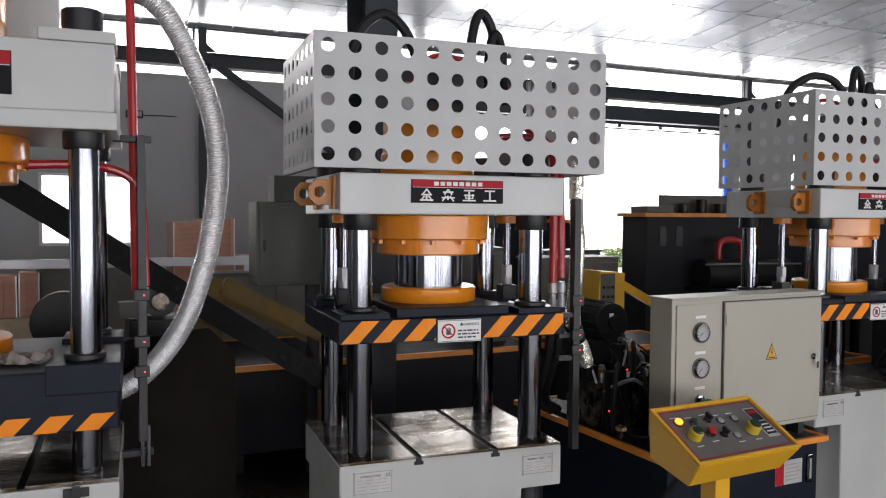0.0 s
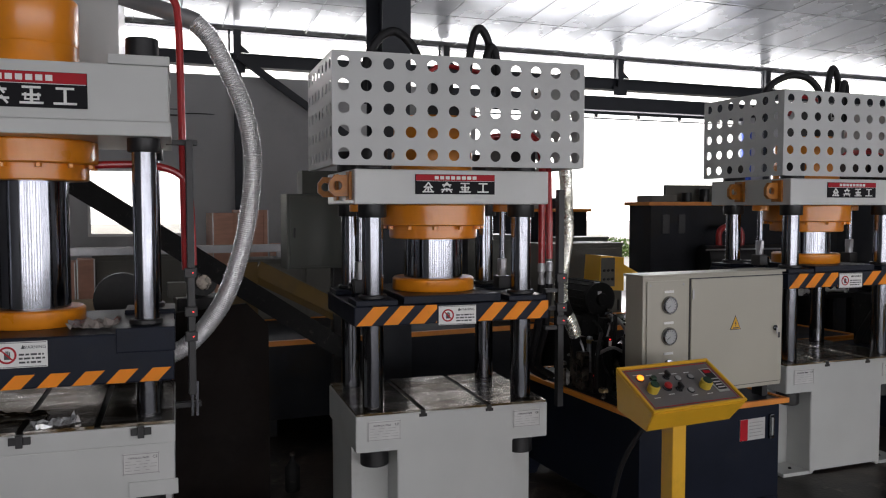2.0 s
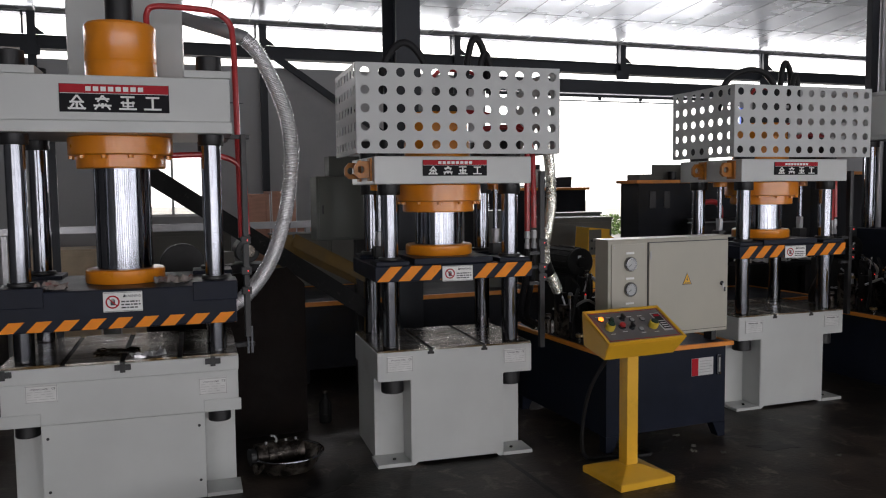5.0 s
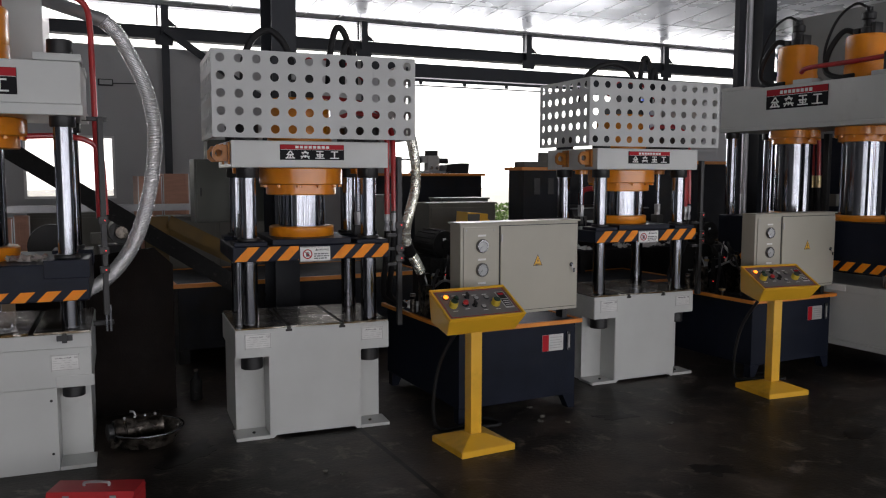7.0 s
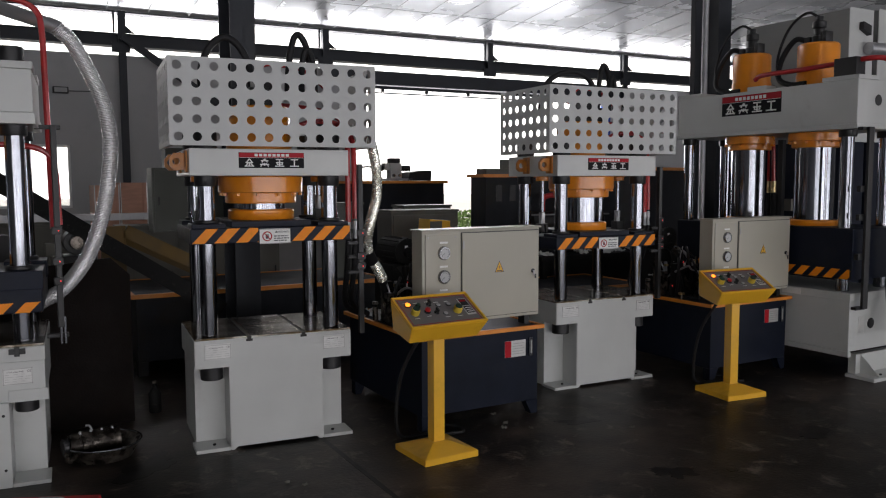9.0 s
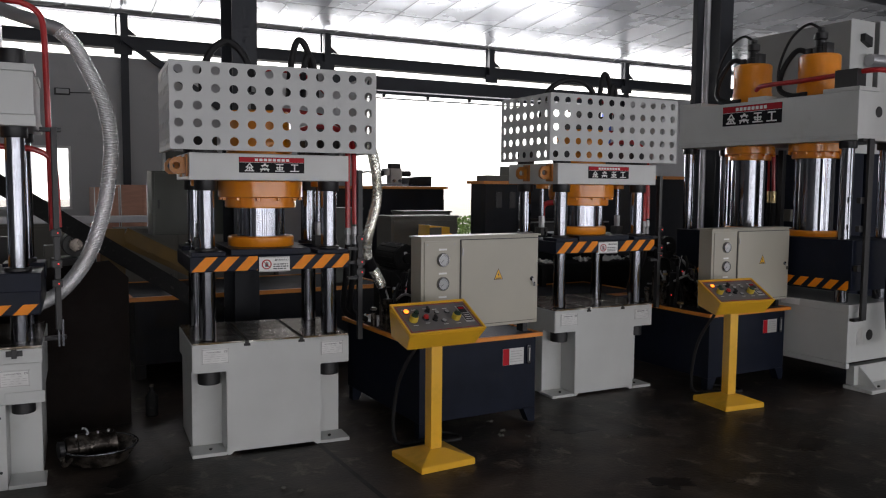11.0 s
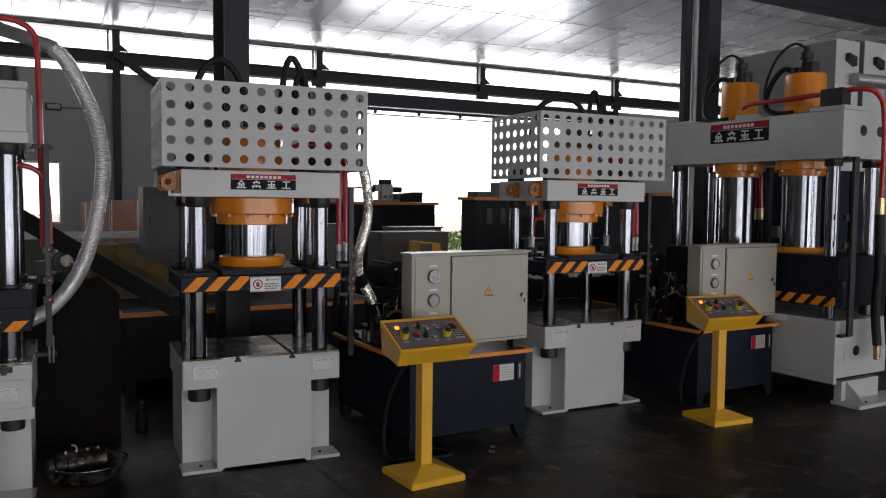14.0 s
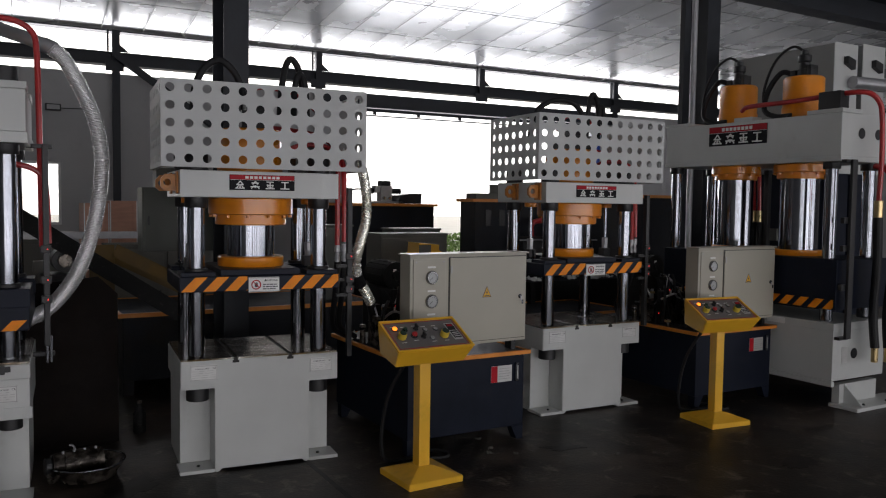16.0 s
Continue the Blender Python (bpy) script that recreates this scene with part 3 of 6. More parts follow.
def warning_sign(parent, x0, z0, x1, z1, y):
    w, h = x1 - x0, z1 - z0
    sign = part("warning_sign", rbox(x0, y - 0.005, z0, x1, y - 0.0005, z1, 0.001), WHITE, parent, "white warning sign with a red prohibition ring")
    cx, cz, r = x0 + w * 0.24, z0 + h * 0.5, h * 0.33
    bm = bmesh.new()
    n = 28
    loops = []
    for rr, yy in ((r, y - 0.0052), (r, y - 0.0066), (r * 0.78, y - 0.0066), (r * 0.78, y - 0.0052)):
        loops.append([bm.verts.new((cx + rr * math.cos(2 * math.pi * k / n), yy, cz + rr * math.sin(2 * math.pi * k / n))) for k in range(n)])
    for a, b in zip(loops, loops[1:]):
        for k in range(n):
            bm.faces.new((a[k], a[(k + 1) % n], b[(k + 1) % n], b[k]))
    bar(bm, (cx - r * 0.6, y - 0.0072, cz + r * 0.6), (cx + r * 0.6, y - 0.0072, cz - r * 0.6), 0.001, r * 0.16)
    part("ring", bm, LABELRED, sign)
    bm = bmesh.new()
    box(bm, cx - r * 0.3, y - 0.0062, cz - r * 0.5, cx + r * 0.34, y - 0.0052, cz + r * 0.05)
    for k in range(4):
        box(bm, cx - r * 0.3 + k * r * 0.17, y - 0.0062, cz + r * 0.051, cx - r * 0.18 + k * r * 0.17, y - 0.0052, cz + r * (0.38 + 0.1 * (k in (1, 2))))
    tx = x0 + w * 0.5
    prism(bm, [(tx, z0 + h * 0.72), (tx + w * 0.08, z0 + h * 0.72), (tx + w * 0.04, z0 + h * 0.88)], "y", y - 0.0062, y - 0.0052)
    for k, (s, e) in enumerate(((0.46, 0.93), (0.46, 0.95), (0.46, 0.90))):
        z = z0 + h * (0.50 - 0.15 * k)
        x = x0 + w * s
        i = 0
        while x < x0 + w * e - w * 0.03:
            d = w * (0.1, 0.07, 0.12, 0.05)[(i + k) % 4]
            box(bm, x, y - 0.0062, z - h * 0.035, min(x + d, x0 + w * e), y - 0.0052, z + h * 0.035)
            x += d + w * 0.025
            i += 1
    for z in (z0 + h * 0.03, z1 - h * 0.05):
        box(bm, x0 + w * 0.02, y - 0.0062, z, x1 - w * 0.02, y - 0.0052, z + h * 0.02)
    part("print", bm, INK, sign)
    lettering("WARNING", h * 0.17, INK, sign, pose(x0 + w * 0.75, y - 0.0056, z0 + h * 0.72, 90, 0, 0))
    return sign


def hazard_band(slide, x0, x1, z0, z1, y, pitch, skip=()):
    """Slanting orange stripes on the slide's front, cut off at its ends."""
    h = z1 - z0
    lean, w = h * 0.95, pitch * 0.56
    i = 0
    x = x0 + 0.004
    while x < x1:
        pts = [(x, z0), (x + w, z0), (x + w + lean, z1), (x + lean, z1)]
        if x + w + lean > x1:
            cut = []
            for (a, b), (c, d) in zip(pts, pts[1:] + pts[:1]):
                if a <= x1:
                    cut.append((a, b))
                if (a - x1) * (c - x1) < 0:
                    s = (x1 - a) / (c - a)
                    cut.append((x1, b + (d - b) * s))
            pts = cut
        if len(pts) > 2 and not any(a < x + (w + lean) / 2 < b for a, b in skip):
            part("hazard_stripe", prism(bmesh.new(), pts, "y", y - 0.003, y - 0.0004), STRIPE, slide)
        x += pitch


def ram_set(press, slide, cx, cy, d):
    """Cylinder flange under the crown, chromed ram and its foot on the slide."""
    fl = part("cylinder_flange", lathe(bmesh.new(), cx, cy, [(d["fr"] - 0.006, d["fz1"]), (d["fr"], d["fz1"] - 0.006), (d["fr"], d["fz0"] + 0.006), (d["fr"] - 0.008, d["fz0"]),
              (d["gr"], d["fz0"]), (d["gr"], d["gz0"] + 0.006), (d["gr"] - 0.006, d["gz0"]), (d["rr"] + 0.004, d["gz0"])], 48), ORANGE, press, "orange cylinder flange", True)
    for k in range(12):
        a = 2 * math.pi * (k + 0.5) / 12
        r = (d["fr"] + d["gr"]) / 2 + 0.004
        part("bolt", disc(cx + r * math.cos(a), cy + r * math.sin(a), 0.014, d["fz0"] - 0.018, d["fz0"] - 0.001, 6, edge=0.001), ORANGE, fl)
    part("ram", disc(cx, cy, d["rr"], d["sz"] + d["ft"] - 0.004, d["fz1"] - 0.03, 64), CHROME, slide, "chromed ram", True)
    part("ram_foot", lathe(bmesh.new(), cx, cy, [(d["br"] - 0.004, d["sz"] - 0.002), (d["br"], d["sz"] + 0.004), (d["br"], d["sz"] + d["ft"] - 0.008), (d["br"] - 0.008, d["sz"] + d["ft"]), (d["rr"] + 0.003, d["sz"] + d["ft"])], 48), ORANGE, slide, "orange clamping ring", True)


def columns(press, W, D, inset, r, z0, z1, nut0, nut1, iy=None, inset_r=None):
    iy = iy or inset
    for x in (inset, W - (inset_r or inset)):
        for y in (iy, D - iy):
            col = part("column", disc(x, y, r, z0, z1, 40), CHROME, press, "chromed guide column", True)
            part("nut", lathe(bmesh.new(), x, y, [(r * 1.28, nut0), (r * 1.34, nut0 + 0.005), (r * 1.34, nut1)], 32), BLACK, col, "black column nut", True)


def guide_rail(press, x, y, z0, z1, leds):
    """Limit-switch rail with its clamps and small red lamps."""
    rail = part("switch_rail", rbox(x - 0.016, y - 0.02, z0, x + 0.016, y + 0.02, z1, 0.003), BLACK, press, "black limit-switch rail")
    for z in leds:
        part("switch", rbox(x - 0.032, y - 0.04, z - 0.022, x + 0.024, y - 0.021, z + 0.022, 0.004), BLACK, rail)
        part("led", disc(x + 0.004, z, 0.0032, y - 0.044, y - 0.041, 10, "y", 0.001), REDLED, rail, "lit red lamp")
    return rail


# ---------------------------------------------------------------- four-column press with perforated guard
W, D = 0.975, 0.72


def guarded_press(m, label):
    p = thing("hydraulic_press", m, label, "press", "row of hydraulic presses")
    # bed
    bm = prism(bmesh.new(), [(0.2, 0.0), (0.225, 0.0), (0.24, 0.018), (0.745, 0.018), (0.76, 0.0), (0.788, 0.0), (0.788, 0.522), (W, 0.522), (W, 0.694), (0.0, 0.694), (0.0, 0.522), (0.2, 0.522)], "y", 0.0, D)
    bmesh.ops.bevel(bm, geom=bm.edges[:], offset=0.004, segments=2, affect='EDGES')
    bed = part("bed", bm, GREY, p, "light grey welded bed")
    part("side_box", rbox(0.015, 0.19, 0.0, 0.1995, D - 0.01, 0.5215, 0.003), GREY, p)
    part("side_box", rbox(0.7885, 0.19, 0.0, 0.962, D - 0.01, 0.5215, 0.003), GREY, p)
    part("foot_plate", rbox(-0.006, 0.0, 0.0, 0.1985, 0.188, 0.022, 0.003), GREY, p)
    part("foot_plate", rbox(0.7895, 0.0, 0.0, W + 0.006, 0.188, 0.022, 0.003), GREY, p)
    for a, b in ((0.003, 0.313), (0.339, 0.652), (0.678, W - 0.003)):
        part("table_plate", rbox(a, 0.003, 0.6945, b, D - 0.003, 0.7055, 0.0015), STEEL, p, "oily machined steel table")
    for x in (0.326, 0.665):
        part("slot", rbox(x - 0.0125, 0.004, 0.6945, x + 0.0125, D - 0.004, 0.6975, 0.0), SLOT, p, "dark T-slot")
        bm = bmesh.new()
        box(bm, x - 0.02, -0.0015, 0.672, x + 0.02, 0.0005, 0.688)
        box(bm, x - 0.012, -0.0018, 0.688, x + 0.012, 0.0005, 0.7045)
        part("slot", bm, SLOT, p)
    for x in (0.11, W - 0.11):
        for y in (0.1, D - 0.1):
            part("bed_nut", disc(x, y, 0.068, 0.435, 0.521, 24), BLACK, p, "black column nut below the bed", True)
        part("foot_bolt", disc(x, 0.07, 0.011, 0.0225, 0.034, 6), BLACK, p)
    data_plate(bed, 0.055, 0.575, 0.215, 0.668, 3)
    data_plate(bed, 0.79, 0.58, 0.935, 0.665, 5)
    columns(p, W, D, 0.105, 0.0505, 0.7057, 1.69, 1.622, 1.684, 0.1)
    # crown
    crown = part("crown", rbox(0, 0, 1.685, W, D, 1.847, 0.006), GREY, p, "light grey welded crown")
    name_plate(crown, 0.288, 1.732, 0.687, 1.826)
    for y in (0.09, 0.42):
        lug = part("lifting_lug", eyed_plate([(-0.014, 1.722), (-0.075, 1.722), (-0.10, 1.745), (-0.10, 1.79), (-0.075, 1.822), (-0.014, 1.822)], -0.062, 1.772, 0.022, y, y + 0.026), LUG, p, "orange lifting lug with a round eye")
        part("lug_pad", rbox(-0.0135, y - 0.03, 1.705, -0.0005, y + 0.056, 1.838, 0.003), LUG, lug)
    # small return rods beside the main ram
    for x in (0.10, 0.875):
        part("rod_flange", disc(x, 0.36, 0.052, 1.648, 1.6845, 24), ORANGE, p, "orange flange of the return cylinder", True)
    # slide, keyed as a whole
    z0, z1 = 1.112, 1.205
    bm = bmesh.new()
    box(bm, -0.004, 0.0, z0, W + 0.006, D, z1, 0.006)
    box(bm, 0.24, 0.03, z1 + 0.0005, 0.735, D - 0.03, 1.244, 0.004)
    slide = part("slide", bm, NAVY, p, "dark navy slide with hazard stripes")
    for x in (0.105, W - 0.105):
        for y in (0.1, D - 0.1):
            part("guide_block", rbox(x - 0.1, y - 0.095, z1 + 0.0005, x + 0.1, y + 0.095, 1.232, 0.004), NAVY, slide)
            part("guide_bush", disc(x, y, 0.069, 1.2325, 1.252, 28), BLACK, slide, "", True)
    for x in (0.10, 0.875):
        part("return_rod", disc(x, 0.36, 0.017, 1.39, 1.70, 20), CHROME, slide, "slim chromed return rod", True)
        bm = disc(x, 0.36, 0.027, 1.335, 1.392, 6, edge=0.002)
        lathe(bm, x, 0.36, [(0.02, 1.30), (0.024, 1.305), (0.024, 1.336)], 16)
        part("rod_end", bm, GALV, slide, "bright rod-end nut")
        part("clevis", rbox(x - 0.035, 0.32, 1.2325, x + 0.035, 0.40, 1.302, 0.006), BLACK, slide, "black clevis")
    for x in (0.016, W - 0.03):
        part("sensor_stub", tube([(x + 0.02, 0.205, 1.206), (x + 0.012, 0.2, 1.25), (x, 0.19, 1.30)], 0.007, 8, 3), CHROME, slide, "bright bent stop pin", True)
    hazard_band(slide, 0.0, 0.395, z0 + 0.004, z1 - 0.002, 0.0, 0.128)
    hazard_band(slide, 0.60, W + 0.002, z0 + 0.004, z1 - 0.002, 0.0, 0.128)
    part("hazard_stripe", prism(bmesh.new(), [(0.06, z0 + 0.004), (0.13, z0 + 0.004), (0.2, z1 - 0.002), (0.13, z1 - 0.002)], "x", W + 0.0062, W + 0.009), STRIPE, slide)
    warning_sign(slide, 0.403, 1.104, 0.592, 1.196, -0.001)
    ram_set(p, slide, 0.4875, 0.36, {"fr": 0.27, "fz1": 1.6845, "fz0": 1.578, "gr": 0.228, "gz0": 1.512, "rr": 0.153, "sz": 1.2445, "ft": 0.064, "br": 0.212})
    # guard box of perforated sheet on the crown
    gx0, gx1, gz0, gz1, gy0, gy1 = -0.110, 1.143, 1.862, 2.372, -0.05, 0.675
    gw, gh, gd = gx1 - gx0, gz1 - gz0, gy1 - gy0
    guard = part("guard", perforated(gw, gh, 12, 5, 0.0265, 0.003), GUARD, p, "grey perforated sheet-metal guard", m=pose(gx0, gy0, gz0))
    for x in (0.0, gw):
        part("guard_side", perforated(gd - 0.006, gh, 7, 5, 0.0265, 0.003), GUARD, guard, "", m=pose(x if x else 0.003, 0.0032, 0, 0, 0, 90))
    bm = bmesh.new()
    box(bm, 0.0, 0.0035, 0.0, gw, 0.03, 0.003)
    box(bm, 0.0, 0.0035, gh - 0.003, gw, 0.018, gh)
    for x in (0.0, gw - 0.03):
        box(bm, x + 0.0035, 0.031, 0.0, x + 0.027, gd, 0.003)
    for x in (0.0035, gw - 0.0215):
        for y in (0.0355, gd - 0.018):
            box(bm, x, y, 0.0035, x + 0.018, y + 0.018, gh - 0.0035)
    part("guard_frame", bm, GUARD, guard)
    # hydraulics inside the guard
    part("cylinder", lathe(bmesh.new(), 0.4875, 0.38, [(0.21, 1.848), (0.21, 1.95), (0.2, 1.96), (0.2, 2.12), (0.19, 2.13)], 40), ORANGE, p, "orange main cylinder", True)
    bm = bmesh.new()
    box(bm, 0.40, 0.2, 2.131, 0.6, 0.5, 2.24, 0.006)
    part("valve_block", bm, BLACK, p, "black valve block")
    part("valve_cap", rbox(0.44, 0.24, 2.241, 0.56, 0.42, 2.31, 0.006), BLACK, p)
    part("side_valve", rbox(0.80, 0.16, 1.85, 0.93, 0.42, 2.02, 0.006), BLACK, p, "black side valve")
    for x in (0.105, W - 0.105):
        for y in (0.1, D - 0.1):
            part("crown_nut", disc(x, y, 0.072, 1.848, 1.965, 24), BLACK, p, "", True)
    part("red_pipe", tube([(0.70, 0.30, 2.0), (0.82, 0.3, 2.04), (0.97, 0.25, 2.03), (1.025, 0.2, 1.95), (1.028, 0.19, 1.7), (1.028, 0.19, 1.38)], 0.018, 12), RED, p, "red hydraulic pipe")
    part("red_pipe", tube([(0.6, 0.5, 2.16), (0.8, 0.58, 2.16), (1.0, 0.42, 2.1), (1.075, 0.26, 1.95), (1.082, 0.22, 1.7), (1.082, 0.21, 1.40)], 0.018, 12), RED, p, "red hydraulic pipe")
    for x, y in ((1.028, 0.19), (1.082, 0.21)):
        part("fitting", lathe(bmesh.new(), x, y, [(0.013, 1.25), (0.018, 1.26), (0.018, 1.30), (0.014, 1.305), (0.014, 1.33), (0.02, 1.335), (0.02, 1.37), (0.016, 1.385)], 12), GALV, p, "bright hose fitting", True)
        part("pressure_hose", tube([(x, y, 1.27), (x, y + 0.04, 1.05), (x + 0.04, y + 0.22, 0.80), (x + 0.22, y + 0.42, 0.68)], 0.02, 10), RUBBER, p, "black rubber hose")
    part("hose", tube([(0.13, 0.40, 2.2), (0.14, 0.40, 2.38), (0.20, 0.40, 2.515), (0.295, 0.41, 2.572), (0.385, 0.41, 2.51), (0.44, 0.41, 2.39), (0.45, 0.41, 2.26)], 0.023, 12), RUBBER, p, "black rubber hose looping over the guard")
    part("hose", tube([(0.69, 0.42, 2.2), (0.705, 0.42, 2.43), (0.74, 0.43, 2.59), (0.782, 0.44, 2.622), (0.83, 0.45, 2.55), (0.86, 0.48, 2.42), (0.865, 0.5, 2.3)], 0.022, 12), RUBBER, p, "black rubber hose looping over the guard")
    part("hose", tube([(0.77, 0.36, 2.2), (0.78, 0.37, 2.42), (0.815, 0.38, 2.52), (0.86, 0.4, 2.44), (0.88, 0.42, 2.2)], 0.021, 12), RUBBER, p, "black rubber hose looping over the guard")
    part("pipe", tube([(0.45, 0.5, 2.3), (0.55, 0.52, 2.42), (0.7, 0.55, 2.43), (0.85, 0.56, 2.40), (0.98, 0.56, 2.3)], 0.013, 10), RED, p, "red pipe above the guard", True)
    guide_rail(p, 1.066, 0.054, 0.655, 1.76, (1.165, 1.10, 1.315))
    for z in (1.24, 1.05, 1.15):
        part("rail_clamp", rbox(W + 0.007, 0.04, z, 1.049, 0.07, z + 0.02, 0.002), BLACK, p)
    return p, slide


press_a, slide_a = guarded_press(pose(0.857, 3.217, 0, 0, 0, -5.55), "light grey four-column hydraulic press with a perforated guard box")
press_b = copy_thing(press_a, pose(3.639, 3.31, 0, 0, 0, -2.8))
press_b["label"] = "light grey four-column hydraulic press between two control cabinets"
slide_b = [c for c in press_b.children if c.name.startswith("slide")][0]

# the second press has one wide hose loop over its guard
loop_b = min((c for c in press_b.children if c.name.startswith("hose")), key=lambda c: min(v.co.x for v in c.data.vertices))
bpy.data.objects.remove(loop_b)
part("hose", tube([(0.10, 0.40, 2.2), (0.135, 0.40, 2.38), (0.21, 0.40, 2.48), (0.34, 0.40, 2.54), (0.46, 0.41, 2.55), (0.56, 0.41, 2.52), (0.635, 0.41, 2.44), (0.66, 0.41, 2.32), (0.66, 0.41, 2.2)], 0.023, 12), RUBBER, press_b, "black rubber hose in a wide loop over the guard", True)


# ---------------------------------------------------------------- larger press without a guard
def open_press(m):
    W, D = 1.16, 0.84
    p = thing("hydraulic_press", m, "large grey hydraulic press with an orange cylinder and foil hose", "press", "row of hydraulic presses")
    bm = bmesh.new()
    box(bm, 0, 0.0, 0.47, W, D, 0.69, 0.006)
    bed = part("bed", bm, GREY, p, "light grey welded bed")
    part("apron", rbox(0.18, 0.001, 0.0, W - 0.18, D - 0.002, 0.4695, 0.004), GREY, p, "light grey front body")
    part("side_box", rbox(0.015, 0.2, 0.0, 0.1795, D - 0.02, 0.4695, 0.003), GREY, p)
    part("side_box", rbox(W - 0.1795, 0.2, 0.0, W - 0.015, D - 0.02, 0.4695, 0.003), GREY, p)
    part("foot_plate", rbox(-0.006, -0.002, 0.0, 0.1785, 0.198, 0.022, 0.003), GREY, p)
    part("foot_plate", rbox(W - 0.1785, -0.002, 0.0, W + 0.006, 0.198, 0.022, 0.003), GREY, p)
    part("lip", rbox(-0.012, -0.008, 0.47, 0.182, -0.0005, 0.535, 0.003), GREY, p)
    part("lip", rbox(W - 0.182, -0.008, 0.47, W + 0.012, -0.0005, 0.535, 0.003), GREY, p)
    bm = bmesh.new()
    box(bm, -0.004, -0.006, 0.6905, W + 0.004, D, 0.768, 0.004)
    part("bolster", bm, GREY, p, "light grey bolster plate")
    for a, b in ((0.0, 0.28), (0.306, 0.565), (0.591, 0.85), (0.876, W)):
        part("table_plate", rbox(a, 0.0, 0.7685, b, D - 0.004, 0.782, 0.0015), STEEL, p, "oily machined steel table")
    for x in (0.293, 0.578, 0.863):
        part("slot", rbox(x - 0.0125, 0.002, 0.7685, x + 0.0125, D - 0.005, 0.772, 0.0), SLOT, p, "dark T-slot")
    for x in (0.02, 0.58, 1.03):
        bm = bmesh.new()
        box(bm, x - 0.04, -0.02, 0.732, x + 0.04, -0.0065, 0.762, 0.002)
        box(bm, x - 0.013, -0.03, 0.722, x + 0.013, -0.0205, 0.772, 0.002)
        part("t_slot_bolt", bm, BLACK, p, "black T-slot clamp knob")
    for x in (0.1, W - 0.1):
        part("bed_nut", disc(x, 0.11, 0.06, 0.395, 0.469, 24), BLACK, p, "black column nut below the bed", True)
    for x, z in ((0.21, 0.40), (0.21, 0.12), (W - 0.21, 0.40), (W - 0.21, 0.10)):
        part("bolt", disc(x, z, 0.008, -0.004, 0.001, 8, "y"), BLACK, bed)
    data_plate(bed, 0.115, 0.592, 0.265, 0.702 - 0.02, 7)
    data_plate(bed, 0.955, 0.565, 1.10, 0.655, 8)
    columns(p, W, D, 0.102, 0.05, 0.7825, 1.97, 1.90, 1.957, 0.11)
    bm = bmesh.new()
    box(bm, 0.0, 0.0, 2.018, W, D, 2.245, 0.006)
    box(bm, -0.008, -0.008, 1.958, W + 0.008, D, 2.0175, 0.005)
    for a in (-0.006, W - 0.23):
        box(bm, a, -0.006, 2.2455, a + 0.236, 0.25, 2.285, 0.005)
        box(bm, a, D - 0.25, 2.2455, a + 0.236, D, 2.285, 0.005)
    crown = part("crown", bm, GREY, p, "grey welded crown")
    name_plate(crown, 0.335, 2.06, 0.855, 2.20)
    for x in (0.102, W - 0.102):
        for y in (0.11, D - 0.11):
            part("crown_nut", disc(x, y, 0.066, 2.286, 2.37, 28), BLACK, p, "black column nut", True)
    z0, z1 = 0.949, 1.155
    bm = bmesh.new()
    box(bm, -0.004, 0.0, z0, W + 0.004, D, z1, 0.008)
    slide = part("slide", bm, NAVY, p, "dark navy slide with hazard stripes")
    for x in (0.105, W - 0.105):
        for y in (0.11, D - 0.11):
            part("guide_block", rbox(x - 0.115, y - 0.12, z1 - 0.08, x + 0.115, y + 0.11, z1 + 0.022, 0.005), NAVY, slide)
            part("guide_bush", disc(x, y, 0.068, z1 + 0.0225, z1 + 0.045, 28), BLACK, slide, "", True)
    hazard_band(slide, 0.0, W - 0.002, z0 + 0.003, z0 + 0.058, 0.0, 0.128)
    warning_sign(slide, 0.498, 1.038, 0.688, 1.142, -0.001)
    ram_set(p, slide, W / 2, 0.42, {"fr": 0.275, "fz1": 1.957, "fz0": 1.855, "gr": 0.235, "gz0": 1.785, "rr": 0.15, "sz": z1 + 0.001, "ft": 0.075, "br": 0.21})
    part("cylinder", lathe(bmesh.new(), 0.598, 0.42, [(0.188, 2.246), (0.188, 2.362), (0.1855, 2.366), (0.188, 2.37), (0.188, 2.56), (0.175, 2.575)], 64), ORANGE, p, "orange main cylinder", True)
    # oil tank standing behind the crown
    part("oil_tank", rbox(0.265, 0.86, 2.29, 0.925, 1.42, 3.35, 0.008), GREY, p, "grey upper oil tank")
    for x in (0.28, 0.83):
        part("tank_bracket", rbox(x, D + 0.001, 2.19, x + 0.08, 1.40, 2.2895, 0.003), GREY, p)
    part("standpipe", tube([(0.598, 0.42, 2.576), (0.598, 0.42, 2.8), (0.598, 0.42, 3.1)], 0.075, 20, 3), BLACK, p, "dark standpipe", True)
    part("red_pipe", tube([(0.74, 0.42, 2.56), (0.742, 0.42, 2.65), (0.79, 0.42, 2.692), (1.0, 0.42, 2.69), (1.11, 0.42, 2.675), (1.185, 0.42, 2.62), (1.205, 0.42, 2.52), (1.21, 0.42, 2.3), (1.215, 0.42, 1.9), (1.22, 0.42, 1.38)], 0.017, 12), RED, p, "red hydraulic pipe")
    part("red_pipe", tube([(0.84, 0.42, 1.86), (1.0, 0.42, 1.865), (1.14, 0.42, 1.85), (1.22, 0.42, 1.8), (1.245, 0.42, 1.7), (1.255, 0.42, 1.4)], 0.017, 12), RED, p, "red hydraulic pipe")
